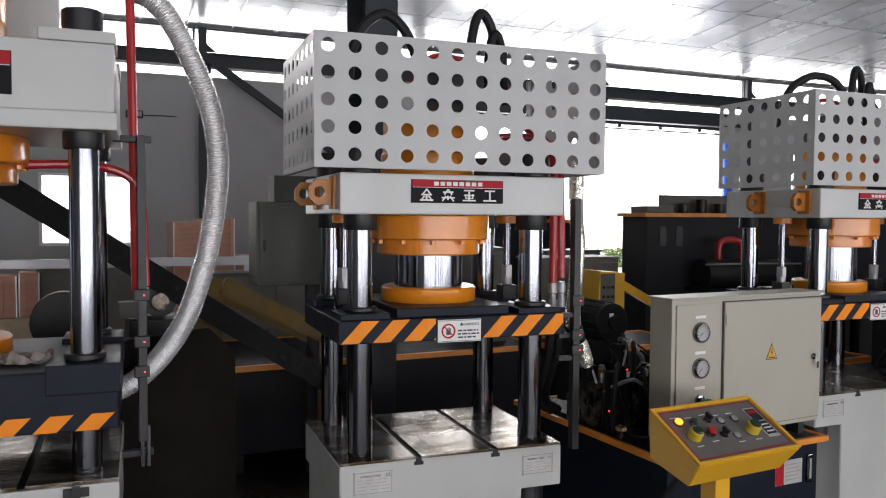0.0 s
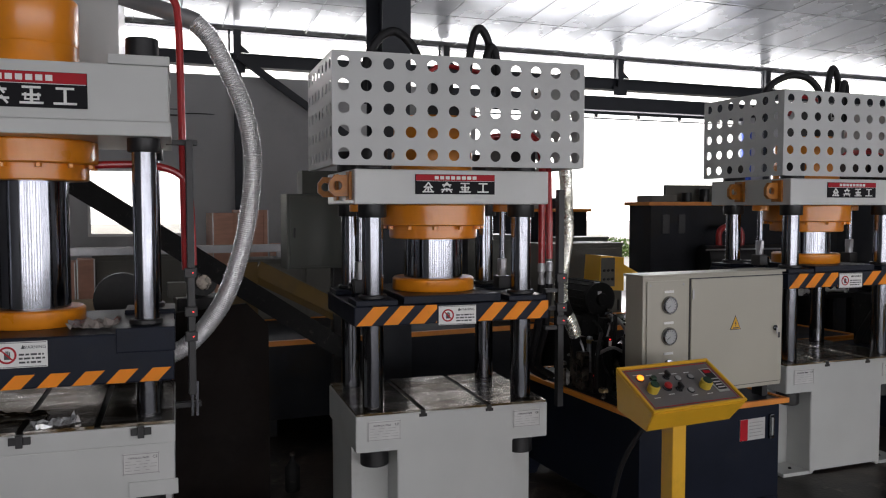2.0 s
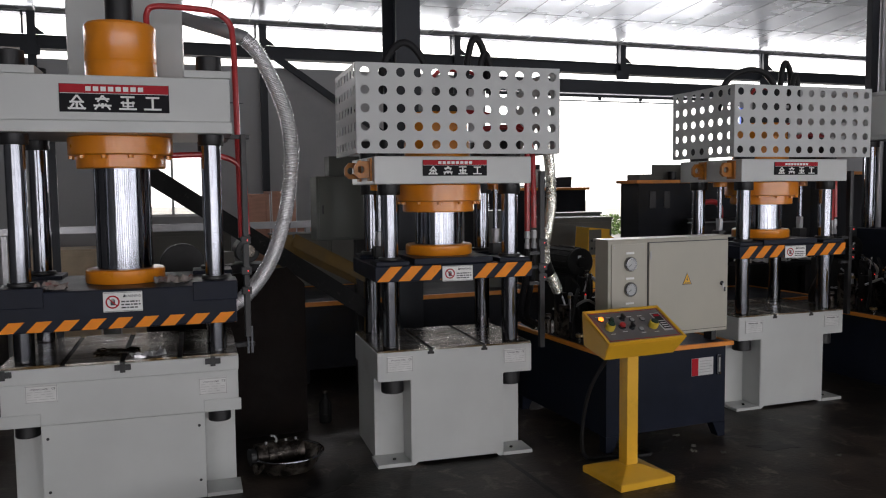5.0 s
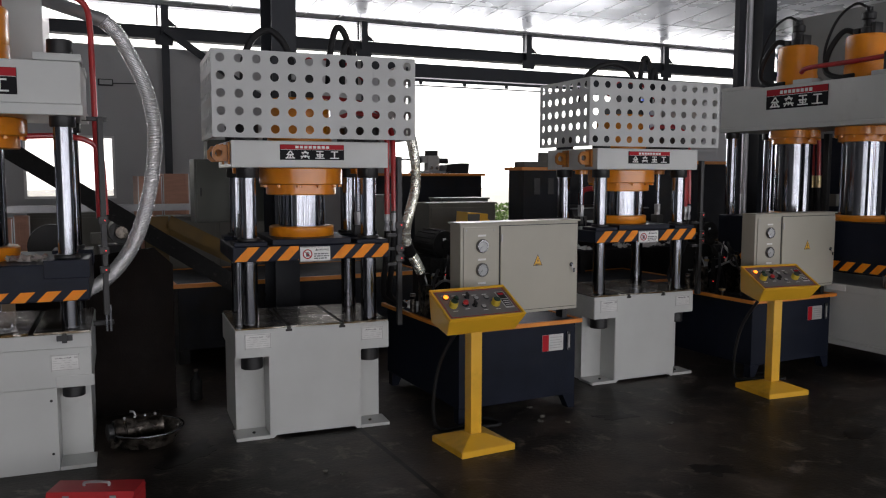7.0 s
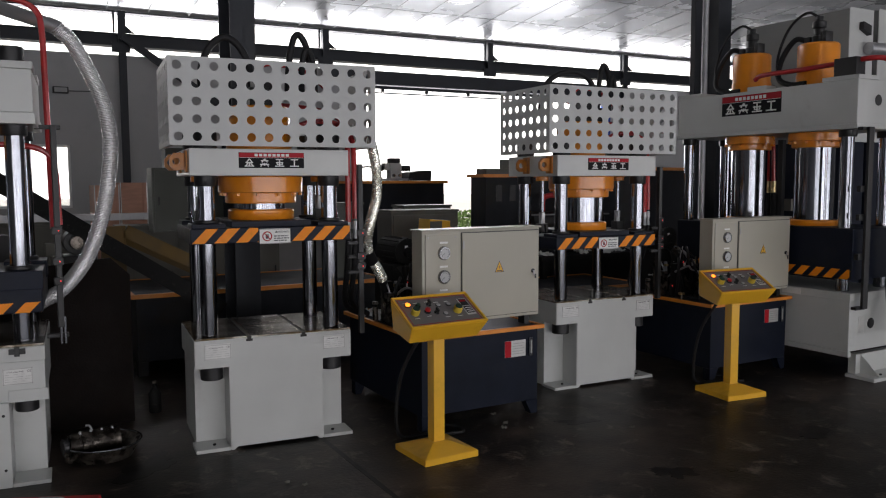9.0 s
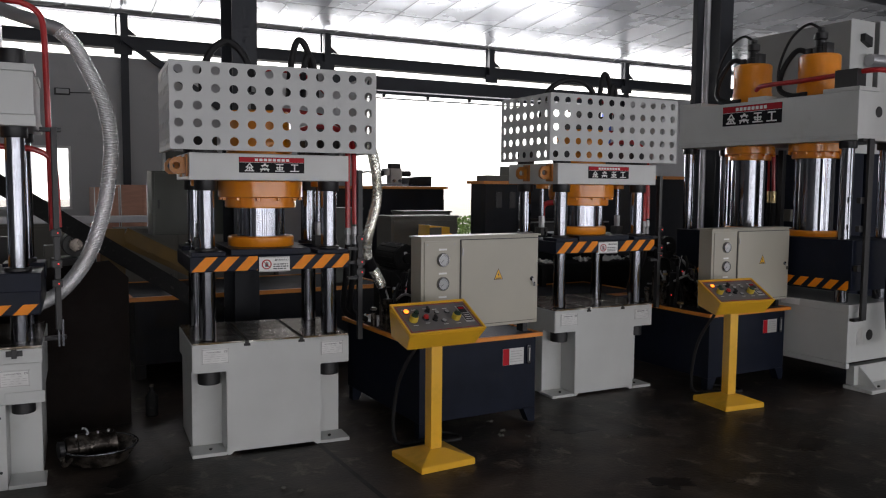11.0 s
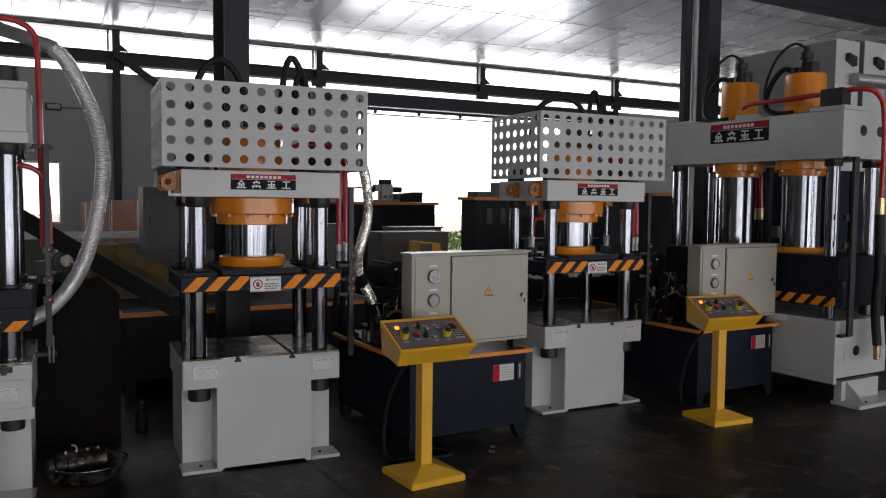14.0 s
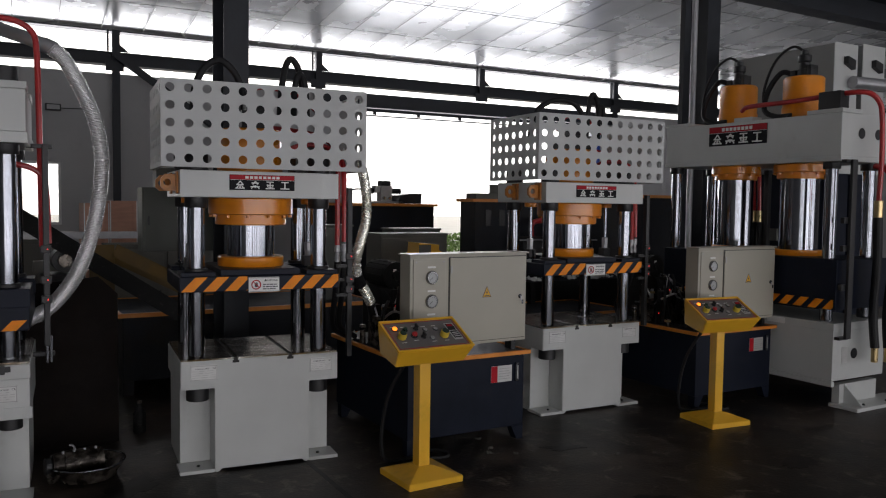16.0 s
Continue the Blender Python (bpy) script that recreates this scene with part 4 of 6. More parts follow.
    side = pose(-1.105, 3.27, 0, 0, 0, -5).inverted() @ pose(-1.105, 3.24, 0)  # rail and hose hang square to the hall
    hang_at = side @ pose(-0.045, 0.05, 0)
    rail = guide_rail(p, 1.27, 0.30, 0.80, 1.98, (1.37, 1.19, 1.075))
    rail.matrix_basis = side
    part("rod", rbox(1.262, 0.285, 0.70, 1.274, 0.297, 0.86, 0.001), CHROME, rail, "bright rail end")
    part("rod", rbox(1.284, 0.285, 0.70, 1.296, 0.297, 0.86, 0.001), CHROME, rail, "bright rail end")
    for z in (1.955, 0.735):
        part("rail_arm", rbox(W + 0.013, 0.31, z, 1.31, 0.345, z + 0.025, 0.003), BLACK, rail)
    part("pipe_stub", tube([(0.96, 0.90, 2.78), (1.12, 0.74, 2.70), (1.26, 0.62, 2.64), (1.39, 0.56, 2.585)], 0.042, 16, 6), GALV, p, "dull metal pipe from the tank", True, hang_at)
    part("hose_collar", tube([(1.335, 0.59, 2.61), (1.365, 0.575, 2.597), (1.40, 0.56, 2.58)], 0.046, 16, 4), GALV, p, "dull hose clamp", True, hang_at)
    part("foil_hose", tube([(1.38, 0.565, 2.59), (1.46, 0.56, 2.51), (1.55, 0.56, 2.34), (1.62, 0.56, 2.17), (1.655, 0.56, 2.0), (1.66, 0.56, 1.85), (1.635, 0.57, 1.62), (1.59, 0.6, 1.40), (1.51, 0.66, 1.17), (1.37, 0.75, 0.97), (1.2, 0.8, 0.86)], 0.046, 24, 12, 0.0026, 0.0105, 0.05), FOIL, p, "silver corrugated foil hose", True, hang_at)
    return p


open_press(pose(-1.105, 3.27, 0, 0, 0, -5))


# ---------------------------------------------------------------- twin-ram press across the end of the row
def twin_press(m):
    W, D = 1.91, 0.72
    p = thing("hydraulic_press", m, "wide grey twin-ram hydraulic press at the end of the row", "press", "row of hydraulic presses")
    bm = bmesh.new()
    box(bm, 0, 0, 0.24, W, D, 0.66, 0.006)
    bed = part("bed", bm, GREY, p, "light grey welded bed")
    part("bed_top", rbox(-0.004, -0.01, 0.6605, W + 0.008, D, 0.722, 0.004), GREY, p, "grey bed top plate")
    part("lip", rbox(-0.004, -0.01, 0.195, W + 0.006, 0.03, 0.2395, 0.003), GREY, p)
    for x, s in ((0.10, -1), (W - 0.10, 1)):
        a, c = sorted((x, x + s * 0.26))
        foot = part("foot", rbox(a, 0.12, 0.0, c, D + 0.2, 0.03, 0.004), GREY, p, "welded foot plate")
        a, c = sorted((x, x + s * 0.07))
        part("leg", rbox(a, 0.16, 0.0305, c, D - 0.04, 0.1945, 0.003), GREY, p)
        part("gusset", prism(bmesh.new(), [(x + s * 0.0705, 0.031), (x + s * 0.24, 0.031), (x + s * 0.0705, 0.19)], "y", 0.22, 0.235), GREY, p)
        for y in (0.18, 0.5):
            part("bolt", disc(x + s * 0.2, y + 0.12, 0.012, 0.0305, 0.045, 6), BLACK, foot)
    part("hole", disc(0.29, 0.455, 0.045, W + 0.0005, W + 0.004, 24, "x", 0.001), BLACK, bed, "round black port")
    part("cover", rbox(W + 0.0005, 0.12, 0.38, W + 0.004, 0.2, 0.52, 0.001), PLATE, bed)
    columns(p, W, D, 0.06, 0.052, 0.7225, 2.07, 2.0, 2.058, 0.1, 0.14)
    bm = bmesh.new()
    box(bm, 0.0, 0.0, 2.10, W, D, 2.455, 0.006)
    box(bm, -0.008, -0.008, 2.06, W + 0.008, D, 2.0995, 0.005)
    box(bm, W - 0.32, -0.005, 2.4555, W + 0.006, 0.26, 2.49, 0.004)
    box(bm, -0.006, -0.005, 2.4555, 0.28, 0.26, 2.49, 0.004)
    crown = part("crown", bm, GREY, p, "grey welded crown")
    for y in (0.27, 0.50):
        part("hole", disc(y, 2.295, 0.045, W + 0.0005, W + 0.004, 24, "x", 0.001), BLACK, crown, "round black port")
    name_plate(crown, 0.55, 2.245, 1.20, 2.425)
    z0, z1 = 0.83, 1.25
    slide = part("slide", rbox(0.0, 0.01, z0, W, D, z1, 0.008), NAVY, p, "dark navy slide with hazard stripes")
    hazard_band(slide, 0.25, W - 0.02, z0 + 0.005, z0 + 0.085, 0.009, 0.14)
    part("label", rbox(1.28, -0.014, 0.665, 1.46, -0.0105, 0.715, 0.0), WHITE, bed, "small pale label")
    for cx in (0.625, 1.33):
        ram_set(p, slide, cx, 0.3, {"fr": 0.225, "fz1": 2.0595, "fz0": 1.985, "gr": 0.195, "gz0": 1.93, "rr": 0.165, "sz": z1 + 0.001, "ft": 0.05, "br": 0.205})
        part("cylinder", lathe(bmesh.new(), cx, 0.3, [(0.178, 2.456), (0.178, 2.56), (0.172, 2.57), (0.172, 2.815), (0.16, 2.83)], 40), ORANGE, p, "orange cylinder", True)
        bm = disc(cx, 0.3, 0.06, 2.831, 2.90, 16)
        lathe(bm, cx, 0.3, [(0.045, 2.902), (0.045, 2.96), (0.058, 2.97), (0.058, 3.02), (0.03, 3.035), (0.03, 3.07)], 14)
        box(bm, cx - 0.12, 0.26, 2.835, cx - 0.061, 0.34, 2.90, 0.004)
        box(bm, cx + 0.0605, 0.25, 2.835, cx + 0.10, 0.35, 2.93, 0.004)
        part("valve", bm, BLACK, p, "black filling valve", True)
        part("hose", tube([(cx, 0.3, 3.06), (cx - 0.1, 0.26, 3.11), (cx - 0.24, 0.22, 3.0), (cx - 0.32, 0.18, 2.76), (cx - 0.28, 0.15, 2.56), (cx - 0.12, 0.14, 2.475)], 0.012, 8), RUBBER, p, "thin black cable")
        part("hose", tube([(cx - 0.11, 0.3, 2.87), (cx - 0.2, 0.25, 2.89), (cx - 0.29, 0.2, 2.74), (cx - 0.28, 0.14, 2.56), (cx - 0.14, 0.12, 2.485), (cx + 0.02, 0.11, 2.48)], 0.024, 10), RUBBER, p, "black rubber hose")
    part("block", rbox(0.78, 0.06, 2.4565, 0.98, 0.2, 2.50, 0.004), GREY, p)
    part("red_pipe", tube([(0.80, 0.14, 2.57), (0.90, 0.12, 2.60), (1.3, 0.1, 2.60), (1.7, 0.1, 2.61), (1.92, 0.12, 2.62), (2.01, 0.2, 2.61), (2.05, 0.27, 2.54), (2.06, 0.30, 2.42), (2.06, 0.32, 2.1), (2.05, 0.32, 1.7)], 0.021, 12), RED, p, "red hydraulic pipe")
    part("pipe_clamp", rbox(1.66, 0.04, 2.491, 1.86, 0.16, 2.64, 0.005), BLACK, p, "black pipe clamp")
    part("red_pipe", tube([(1.93, 0.44, 2.03), (2.03, 0.44, 2.0), (2.09, 0.45, 1.9), (2.10, 0.46, 1.7)], 0.026, 12), RED, p, "red hydraulic pipe")
    for k, x in enumerate((2.05, 2.10)):
        part("pressure_hose", tube([(x, 0.32 + 0.13 * k, 1.6), (x + 0.01, 0.32 + 0.13 * k, 1.2), (x - 0.01, 0.33 + 0.11 * k, 0.8), (x + 0.01, 0.34 + 0.1 * k, 0.52)], 0.036, 12), RUBBER, p, "thick black rubber hose")
        part("fitting", disc(x, 0.32 + 0.13 * k, 0.036, 1.60, 1.74, 12), BRASS, p, "brass hose fitting", True)
        part("fitting", disc(x + 0.01, 0.34 + 0.1 * k, 0.028, 0.40, 0.53, 12), BRASS, p, "brass hose fitting", True)
    part("switch_rail", rbox(1.965, 0.05, 0.60, 1.99, 0.115, 2.07, 0.003), BLACK, p, "black limit-switch rail")
    for z in (0.62, 2.075):
        part("rail_clamp", rbox(W + 0.0085, 0.0, z - 0.03, 1.9645, 0.12, z - 0.005, 0.002), BLACK, p)
    for z in (1.55, 1.32, 1.0):
        part("switch", rbox(1.93, 0.0, z, 1.9645, 0.06, z + 0.05, 0.004), BLACK, p)
    # hydraulic lines on the far side
    part("rear_rail", rbox(0.50, 0.87, 0.0, 0.56, 0.92, 2.05, 0.003), BLACK, p, "black rear rail")
    part("rear_switch", rbox(0.60, 0.86, 1.34, 0.68, 0.90, 1.46, 0.003), DIMBEIGE, p, "small pale switch box")
    for k, x in enumerate((0.38, 0.45)):
        part("red_pipe", tube([(x, 0.86, 2.04), (x + 0.01, 0.86, 1.9), (x + 0.02, 0.86, 1.64)], 0.02, 10), RED, p, "red hydraulic pipe")
        part("fitting", disc(x + 0.02, 0.86, 0.028, 1.52, 1.639, 12), BRASS, p, "brass hose fitting", True)
        part("pressure_hose", tube([(x + 0.02, 0.86, 1.52), (x + 0.02, 0.87, 1.2), (x + 0.03, 0.9, 0.7), (x + 0.03, 0.9, 0.05)], 0.03, 10), RUBBER, p, "thick black rubber hose")
    return p


twin_press(pose(5.9, 4.27, 0, 0, 0, -90))
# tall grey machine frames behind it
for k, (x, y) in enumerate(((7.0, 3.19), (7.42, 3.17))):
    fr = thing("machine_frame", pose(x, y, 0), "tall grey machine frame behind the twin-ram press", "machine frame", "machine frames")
    # box sides carry their shade in the colour; the lit end stays light
    part("tank", rbox(0, 0.008, 2.02, 0.36, 1.2, 3.27 + 0.02 * k, 0.008), SHADEGREY, fr, "upper box of the frame, shade in its grey")
    part("end_plate", rbox(-0.004, 0, 2.015, 0.364, 0.0075, 3.28 + 0.02 * k, 0.002), GREY, fr, "end face in the lit tone of grey")
    part("base", rbox(0.02, 0.03, 0, 0.34, 1.15, 2.0195, 0.008), NAVY, fr, "dark lower body")
    part("bracket", prism(bmesh.new(), [(0.14, 3.08), (0.26, 3.03), (0.26, 3.12), (0.14, 3.15)], "y", -0.05, -0.001), BLACK, fr)
    part("pipe", tube([(0.2, -0.06, 2.9), (0.5, -0.1, 2.9), (1.4, -0.2, 2.9)], 0.06, 14, 4), GALV, fr, "grey suction pipe", True)


# ---------------------------------------------------------------- oil tank, cabinet and console of each press
def power_unit(m):
    """Dark oil tank with an orange rim; pumps and valves stand on its lid."""
    t = thing("oil_tank", m, "dark navy oil tank with an orange rim and pumps", "tank", "hydraulic power units")
    w, d, z = 0.93, 1.20, 0.612
    body = part("body", rbox(0, 0, 0.10, w, d, z, 0.005), NAVY, t)
    for x in (0.0, w - 0.10):
        for y in (0.0, d - 0.10):
            part("leg", prism(bmesh.new(), [(x, 0.0995), (x + 0.10, 0.0995), (x + (0.05 if x == 0 else 0.10), 0.0), (x + (0.0 if x == 0 else 0.05), 0.0)], "y", y, y + 0.07), NAVY, t)
    bm = bmesh.new()
    o = 0.035
    box(bm, -o, -o, z + 0.0005, w + o, -0.01, z + 0.028, 0.002)
    box(bm, -o, d + 0.01, z + 0.0005, w + o, d + o, z + 0.028, 0.002)
    box(bm, -o, -0.0095, z + 0.0005, -0.01, d + 0.0095, z + 0.028, 0.002)
    box(bm, w + 0.01, -0.0095, z + 0.0005, w + o, d + 0.0095, z + 0.028, 0.002)
    part("rim", bm, RIM, t, "orange painted rim")
    part("lid", rbox(-0.009, -0.009, z + 0.001, w + 0.009, d + 0.009, z + 0.022, 0.002), NAVY, t)
    lab = part("label", rbox(0.65, -0.003, 0.425, 0.825, -0.0005, 0.54, 0.0), PLATE, body, "white notice with a red block")
    part("red_block", rbox(0.651, -0.0045, 0.426, 0.703, -0.0032, 0.539, 0.0), LABELRED, lab)
    bm = bmesh.new()
    for k in range(5):
        box(bm, 0.713, -0.0042, 0.445 + 0.018 * k, 0.812 - 0.012 * (k % 2), -0.0032, 0.448 + 0.018 * k)
    part("print", bm, GREYINK, lab)
    gauge = part("level_gauge", rbox(0.85, -0.016, 0.42, 0.88, -0.0005, 0.555, 0.004), CHROME, body, "oil level gauge")
    part("window", rbox(0.859, -0.0185, 0.44, 0.871, -0.0165, 0.535, 0.0), GREYINK, gauge)
    # pump gear: motor, manifold and a jumble of valves, hoses and cables
    rnd = random.Random(11)
    mot = part("motor", disc(0.30, 1.12, 0.10, 0.80, 1.14, 32, "y"), GRIME, t, "dark electric motor", True)
    part("motor_cap", lathe(bmesh.new(), 0.30, 1.12, [(0.10, 0.799), (0.102, 0.78), (0.085, 0.77), (0.04, 0.768), (0.035, 0.75), (0.01, 0.748)], 28, "y"), GRIME, mot, "", True)
    for k in range(14):
        a = 2 * math.pi * k / 14
        part("fin", rbox(0.30 + 0.102 * math.cos(a) - 0.004, 0.82, 1.12 + 0.102 * math.sin(a) - 0.004, 0.30 + 0.102 * math.cos(a) + 0.004, 1.12, 1.12 + 0.102 * math.sin(a) + 0.004, 0.0), GRIME, mot)
    part("tag", rbox(0.27, 0.765, 1.15, 0.295, 0.7675, 1.17, 0.0), WHITE, mot, "", False, pose(0, 0, 0))
    part("motor_foot", rbox(0.18, 0.80, z + 0.0225, 0.42, 1.12, 1.025, 0.01), GRIME, t)
    part("manifold", rbox(0.22, 0.34, z + 0.0225, 0.44, 0.62, z + 0.15, 0.006), GREASE, t, "greasy valve manifold")
    part("manifold", rbox(0.24, 0.12, z + 0.0225, 0.42, 0.3, z + 0.22, 0.006), GREASE, t, "greasy valve manifold")
    for k in range(5):
        x, y, w_ = 0.19 + 0.065 * k, 0.38 + 0.05 * (k % 3), 0.022
        h = z + 0.27 + 0.07 * rnd.random()
        v = part("valve", rbox(x - w_, y - w_, z + 0.1505, x + w_, y + w_, h, 0.004), (GRIME, GREASE, GRIME)[k % 3], t, "dark solenoid valve")
        part("cap", disc(x, y, 0.014, h, h + 0.035, 10), (GALV, BRASS, CHROME)[k % 3], v, "", True)
        part("plug", rbox(x - 0.016, y - w_ - 0.03, h - 0.06, x + 0.016, y - w_ - 0.001, h - 0.025, 0.003), GRIME, v)
    for k in range(9):
        x, y = rnd.uniform(0.02, 0.42), rnd.uniform(0.05, 0.62)
        h = z + rnd.uniform(0.08, 0.26)
        v = part("fitting", disc(x, y, rnd.uniform(0.012, 0.024), z + 0.0225, h, 12), (GRIME, GREASE, GALV)[k % 3], t, "", True)
        part("nut", disc(x, y, 0.028, h - 0.03, h - 0.01, 6), (CHROME, BRASS, GRIME)[k % 3], v)
    for k in range(10):
        x, y = rnd.uniform(0.05, 0.4), rnd.uniform(0.1, 0.65)
        pts = [(x, y, z + 0.2 + 0.12 * rnd.random())]
        for j in range(4):
            q = pts[-1]
            pts.append((min(0.48, max(0.0, q[0] + rnd.uniform(-0.12, 0.12))), min(0.9, max(0.02, q[1] + rnd.uniform(-0.12, 0.14))), max(z + 0.04, q[2] + rnd.uniform(-0.14, 0.06))))
        part("cable", tube(pts, 0.005 if k % 3 else 0.009, 8, 5), (GALV, RUBBER, RUBBER, PLATE)[k % 4], t, "", True)
    for k, (x, y, zz) in enumerate(((0.12, 0.44, z + 0.33), (0.28, 0.32, z + 0.24), (0.06, 0.5, z + 0.12))):
        part("led_box", rbox(x - 0.015, y - 0.01, z + 0.0225, x + 0.015, y + 0.02, zz + 0.015, 0.003), GRIME, t)
        part("led", disc(x, zz, 0.004, y - 0.014, y - 0.0105, 8, "y", 0.001), REDLED, t, "lit red lamp")
    for k in range(14):
        x, y = rnd.uniform(0.0, 0.34), rnd.uniform(0.45, 0.78)
        h = z + rnd.uniform(0.15, 0.48)
        if k % 2:
            v = part("fitting", disc(x, y, rnd.uniform(0.012, 0.026), z + 0.0225, h, 12), (GRIME, GREASE, GRIME, GALV)[k % 4], t, "", True)
            part("nut", disc(x, y, 0.026, h - 0.04, h - 0.018, 6), (GRIME, CHROME, GRIME, BRASS)[k % 4], v)
        else:
            a = rnd.uniform(0.02, 0.05)
            v = part("valve", rbox(x - a, y - 0.03, z + 0.0225, x + a, y + 0.03, h, 0.006), (GRIME, GREASE)[(k // 2) % 2], t, "dark valve body")
            part("stud", disc(x, h - 0.03, 0.009, y - 0.045, y - 0.0305, 8, "y", 0.001), (CHROME, GALV)[k % 2], v)
    for k in range(12):
        q = (rnd.uniform(0.0, 0.34), rnd.uniform(0.42, 0.8), z + rnd.uniform(0.25, 0.5))
        r_ = rnd.uniform(0.06, 0.16)
        e = rnd.uniform(-1, 1)
        pts = [q, (q[0] + r_ * e * 0.6, q[1] - 0.05, q[2] - r_ * 0.4), (q[0] + r_ * e, q[1] - 0.08, q[2] - r_ * 1.2), (q[0] + r_ * e * 0.7, q[1] - 0.04, max(z + 0.04, q[2] - r_ * 2.2))]
        part("cable", tube(pts, (0.005, 0.012, 0.007)[k % 3], 8, 5), (RUBBER, GRIME, GALV, RUBBER)[k % 4], t, "", True)
    for x, y, zz in ((0.09, 0.42, z + 0.30), (0.2, 0.3, z + 0.26)):
        part("tag", rbox(x, y - 0.026, zz, x + 0.025, y - 0.0235, zz + 0.028, 0.0), WHITE, t, "small white tag")
    part("handwheel", tube([(0.40 + 0.07 * math.cos(a), 0.30, z + 0.33 + 0.07 * math.sin(a)) for a in [2 * math.pi * k / 12 for k in range(13)]], 0.009, 8, 2), GALV, t, "", True)
    part("spindle", tube([(0.40, 0.31, z + 0.33), (0.40, 0.36, z + 0.33), (0.40, 0.4, z + 0.15)], 0.01, 8), GALV, t, "", True)
    return t


def control_cabinet(m):
    c = thing("control_cabinet", m, "beige electrical cabinet with pressure gauges on an oil tank", "cabinet", "electrical cabinets")
    w, d, h = 0.946, 0.135, 0.615
    bm = bmesh.new()
    box(bm, 0, 0, 0.0, w, d, h, 0.004)
    box(bm, -0.012, -0.014, h + 0.0005, w + 0.012, d + 0.006, h + 0.012, 0.003)
    body = part("body", bm, BEIGE, c)
    for x in (0.06, w - 0.1):
        part("foot", rbox(x, 0.03, -0.066, x + 0.04, d - 0.03, -0.0005, 0.002), BLACK, c)
    # dark strip drawn in for the shade of the door gap
    part("door_gap_shade", rbox(0.295, -0.004, 0.020, w - 0.007, -0.0005, h - 0.013, 0.0), INK, c, "dark door gap")
    door = part("door", rbox(0.300, -0.014, 0.025, w - 0.012, -0.0045, h - 0.018, 0.003), BEIGE, c, "hinged beige door")
    lock = part("lock", disc(w - 0.066, 0.315, 0.015, -0.026, -0.0145, 16, "y"), CHROME, door, "chrome lock with keys", True)
    part("key", rbox(w - 0.071, -0.034, 0.285, w - 0.061, -0.0305, 0.318, 0.001), GALV, lock, "small key in the lock")
    part("key_tag", rbox(w - 0.061, -0.036, 0.262, w - 0.048, -0.033, 0.292, 0.001), CHROME, lock)
    for z in (0.10, 0.52):
        part("hinge", rbox(0.302, -0.021, z - 0.025, 0.312, -0.0145, z + 0.025, 0.001), GALV, door)
    part("mark_border", prism(bmesh.new(), [(0.560, 0.321), (0.636, 0.321), (0.598, 0.398)], "y", -0.0150, -0.0142), INK, door)
    bm = bmesh.new()
    prism(bm, [(0.567, 0.325), (0.629, 0.325), (0.598, 0.390)], "y", -0.0163, -0.0151)
    part("warning_mark", bm, YELLOW, door, "orange triangular electric-shock mark")
    bm = bmesh.new()
    prism(bm, [(0.595, 0.338), (0.604, 0.358), (0.597, 0.358), (0.602, 0.375), (0.591, 0.353), (0.598, 0.353)], "y", -0.0176, -0.0165)
    box(bm, 0.577, -0.0176, 0.328, 0.619, -0.0165, 0.334)
    part("print", bm, INK, door)
    panel = part("gauge_panel", rbox(0.022, -0.008, 0.02, 0.268, -0.0005, h - 0.02, 0.002), BEIGE, c)
    for z in (0.472, 0.315):
        g = part("gauge", lathe(bmesh.new(), 0.158, z, [(0.046, -0.0085), (0.046, -0.02), (0.040, -0.028), (0.036, -0.028), (0.036, -0.021)], 32, "y"), BEZEL, c, "round pressure gauge with a chrome bezel", True)
        part("dial", disc(0.158, z, 0.0355, -0.0235, -0.0215, 28, "y", 0.0005), GLASSY, g, "white dial")
        bm = bmesh.new()
        for k in range(11):
            a = radians(225 - 27 * k)
            bar(bm, (0.158 + 0.026 * math.cos(a), -0.0243, z + 0.026 * math.sin(a)), (0.158 + 0.032 * math.cos(a), -0.0243, z + 0.032 * math.sin(a)), 0.001, 0.002)
        bar(bm, (0.158, -0.0247, z), (0.158 - 0.02, -0.0247, z - 0.014), 0.001, 0.003)
        part("pointer", bm, INK, g)
        part("label", rbox(0.128, -0.0105, z + 0.062, 0.188, -0.0082, z + 0.074, 0.0), WHITE, panel)
    part("label", rbox(0.128, -0.0105, 0.222, 0.188, -0.0082, 0.234, 0.0), WHITE, panel)
    part("knob", lathe(bmesh.new(), 0.158, 0.172, [(0.026, -0.0085), (0.026, -0.018), (0.014, -0.02), (0.014, -0.05), (0.02, -0.055), (0.02, -0.09)], 18, "y"), CHROME, c, "regulator knob", True)
    for x in (0.04, 0.25):
        part("screw", disc(x, h - 0.04, 0.006, -0.0105, -0.0082, 10, "y"), GALV, panel)
    return c


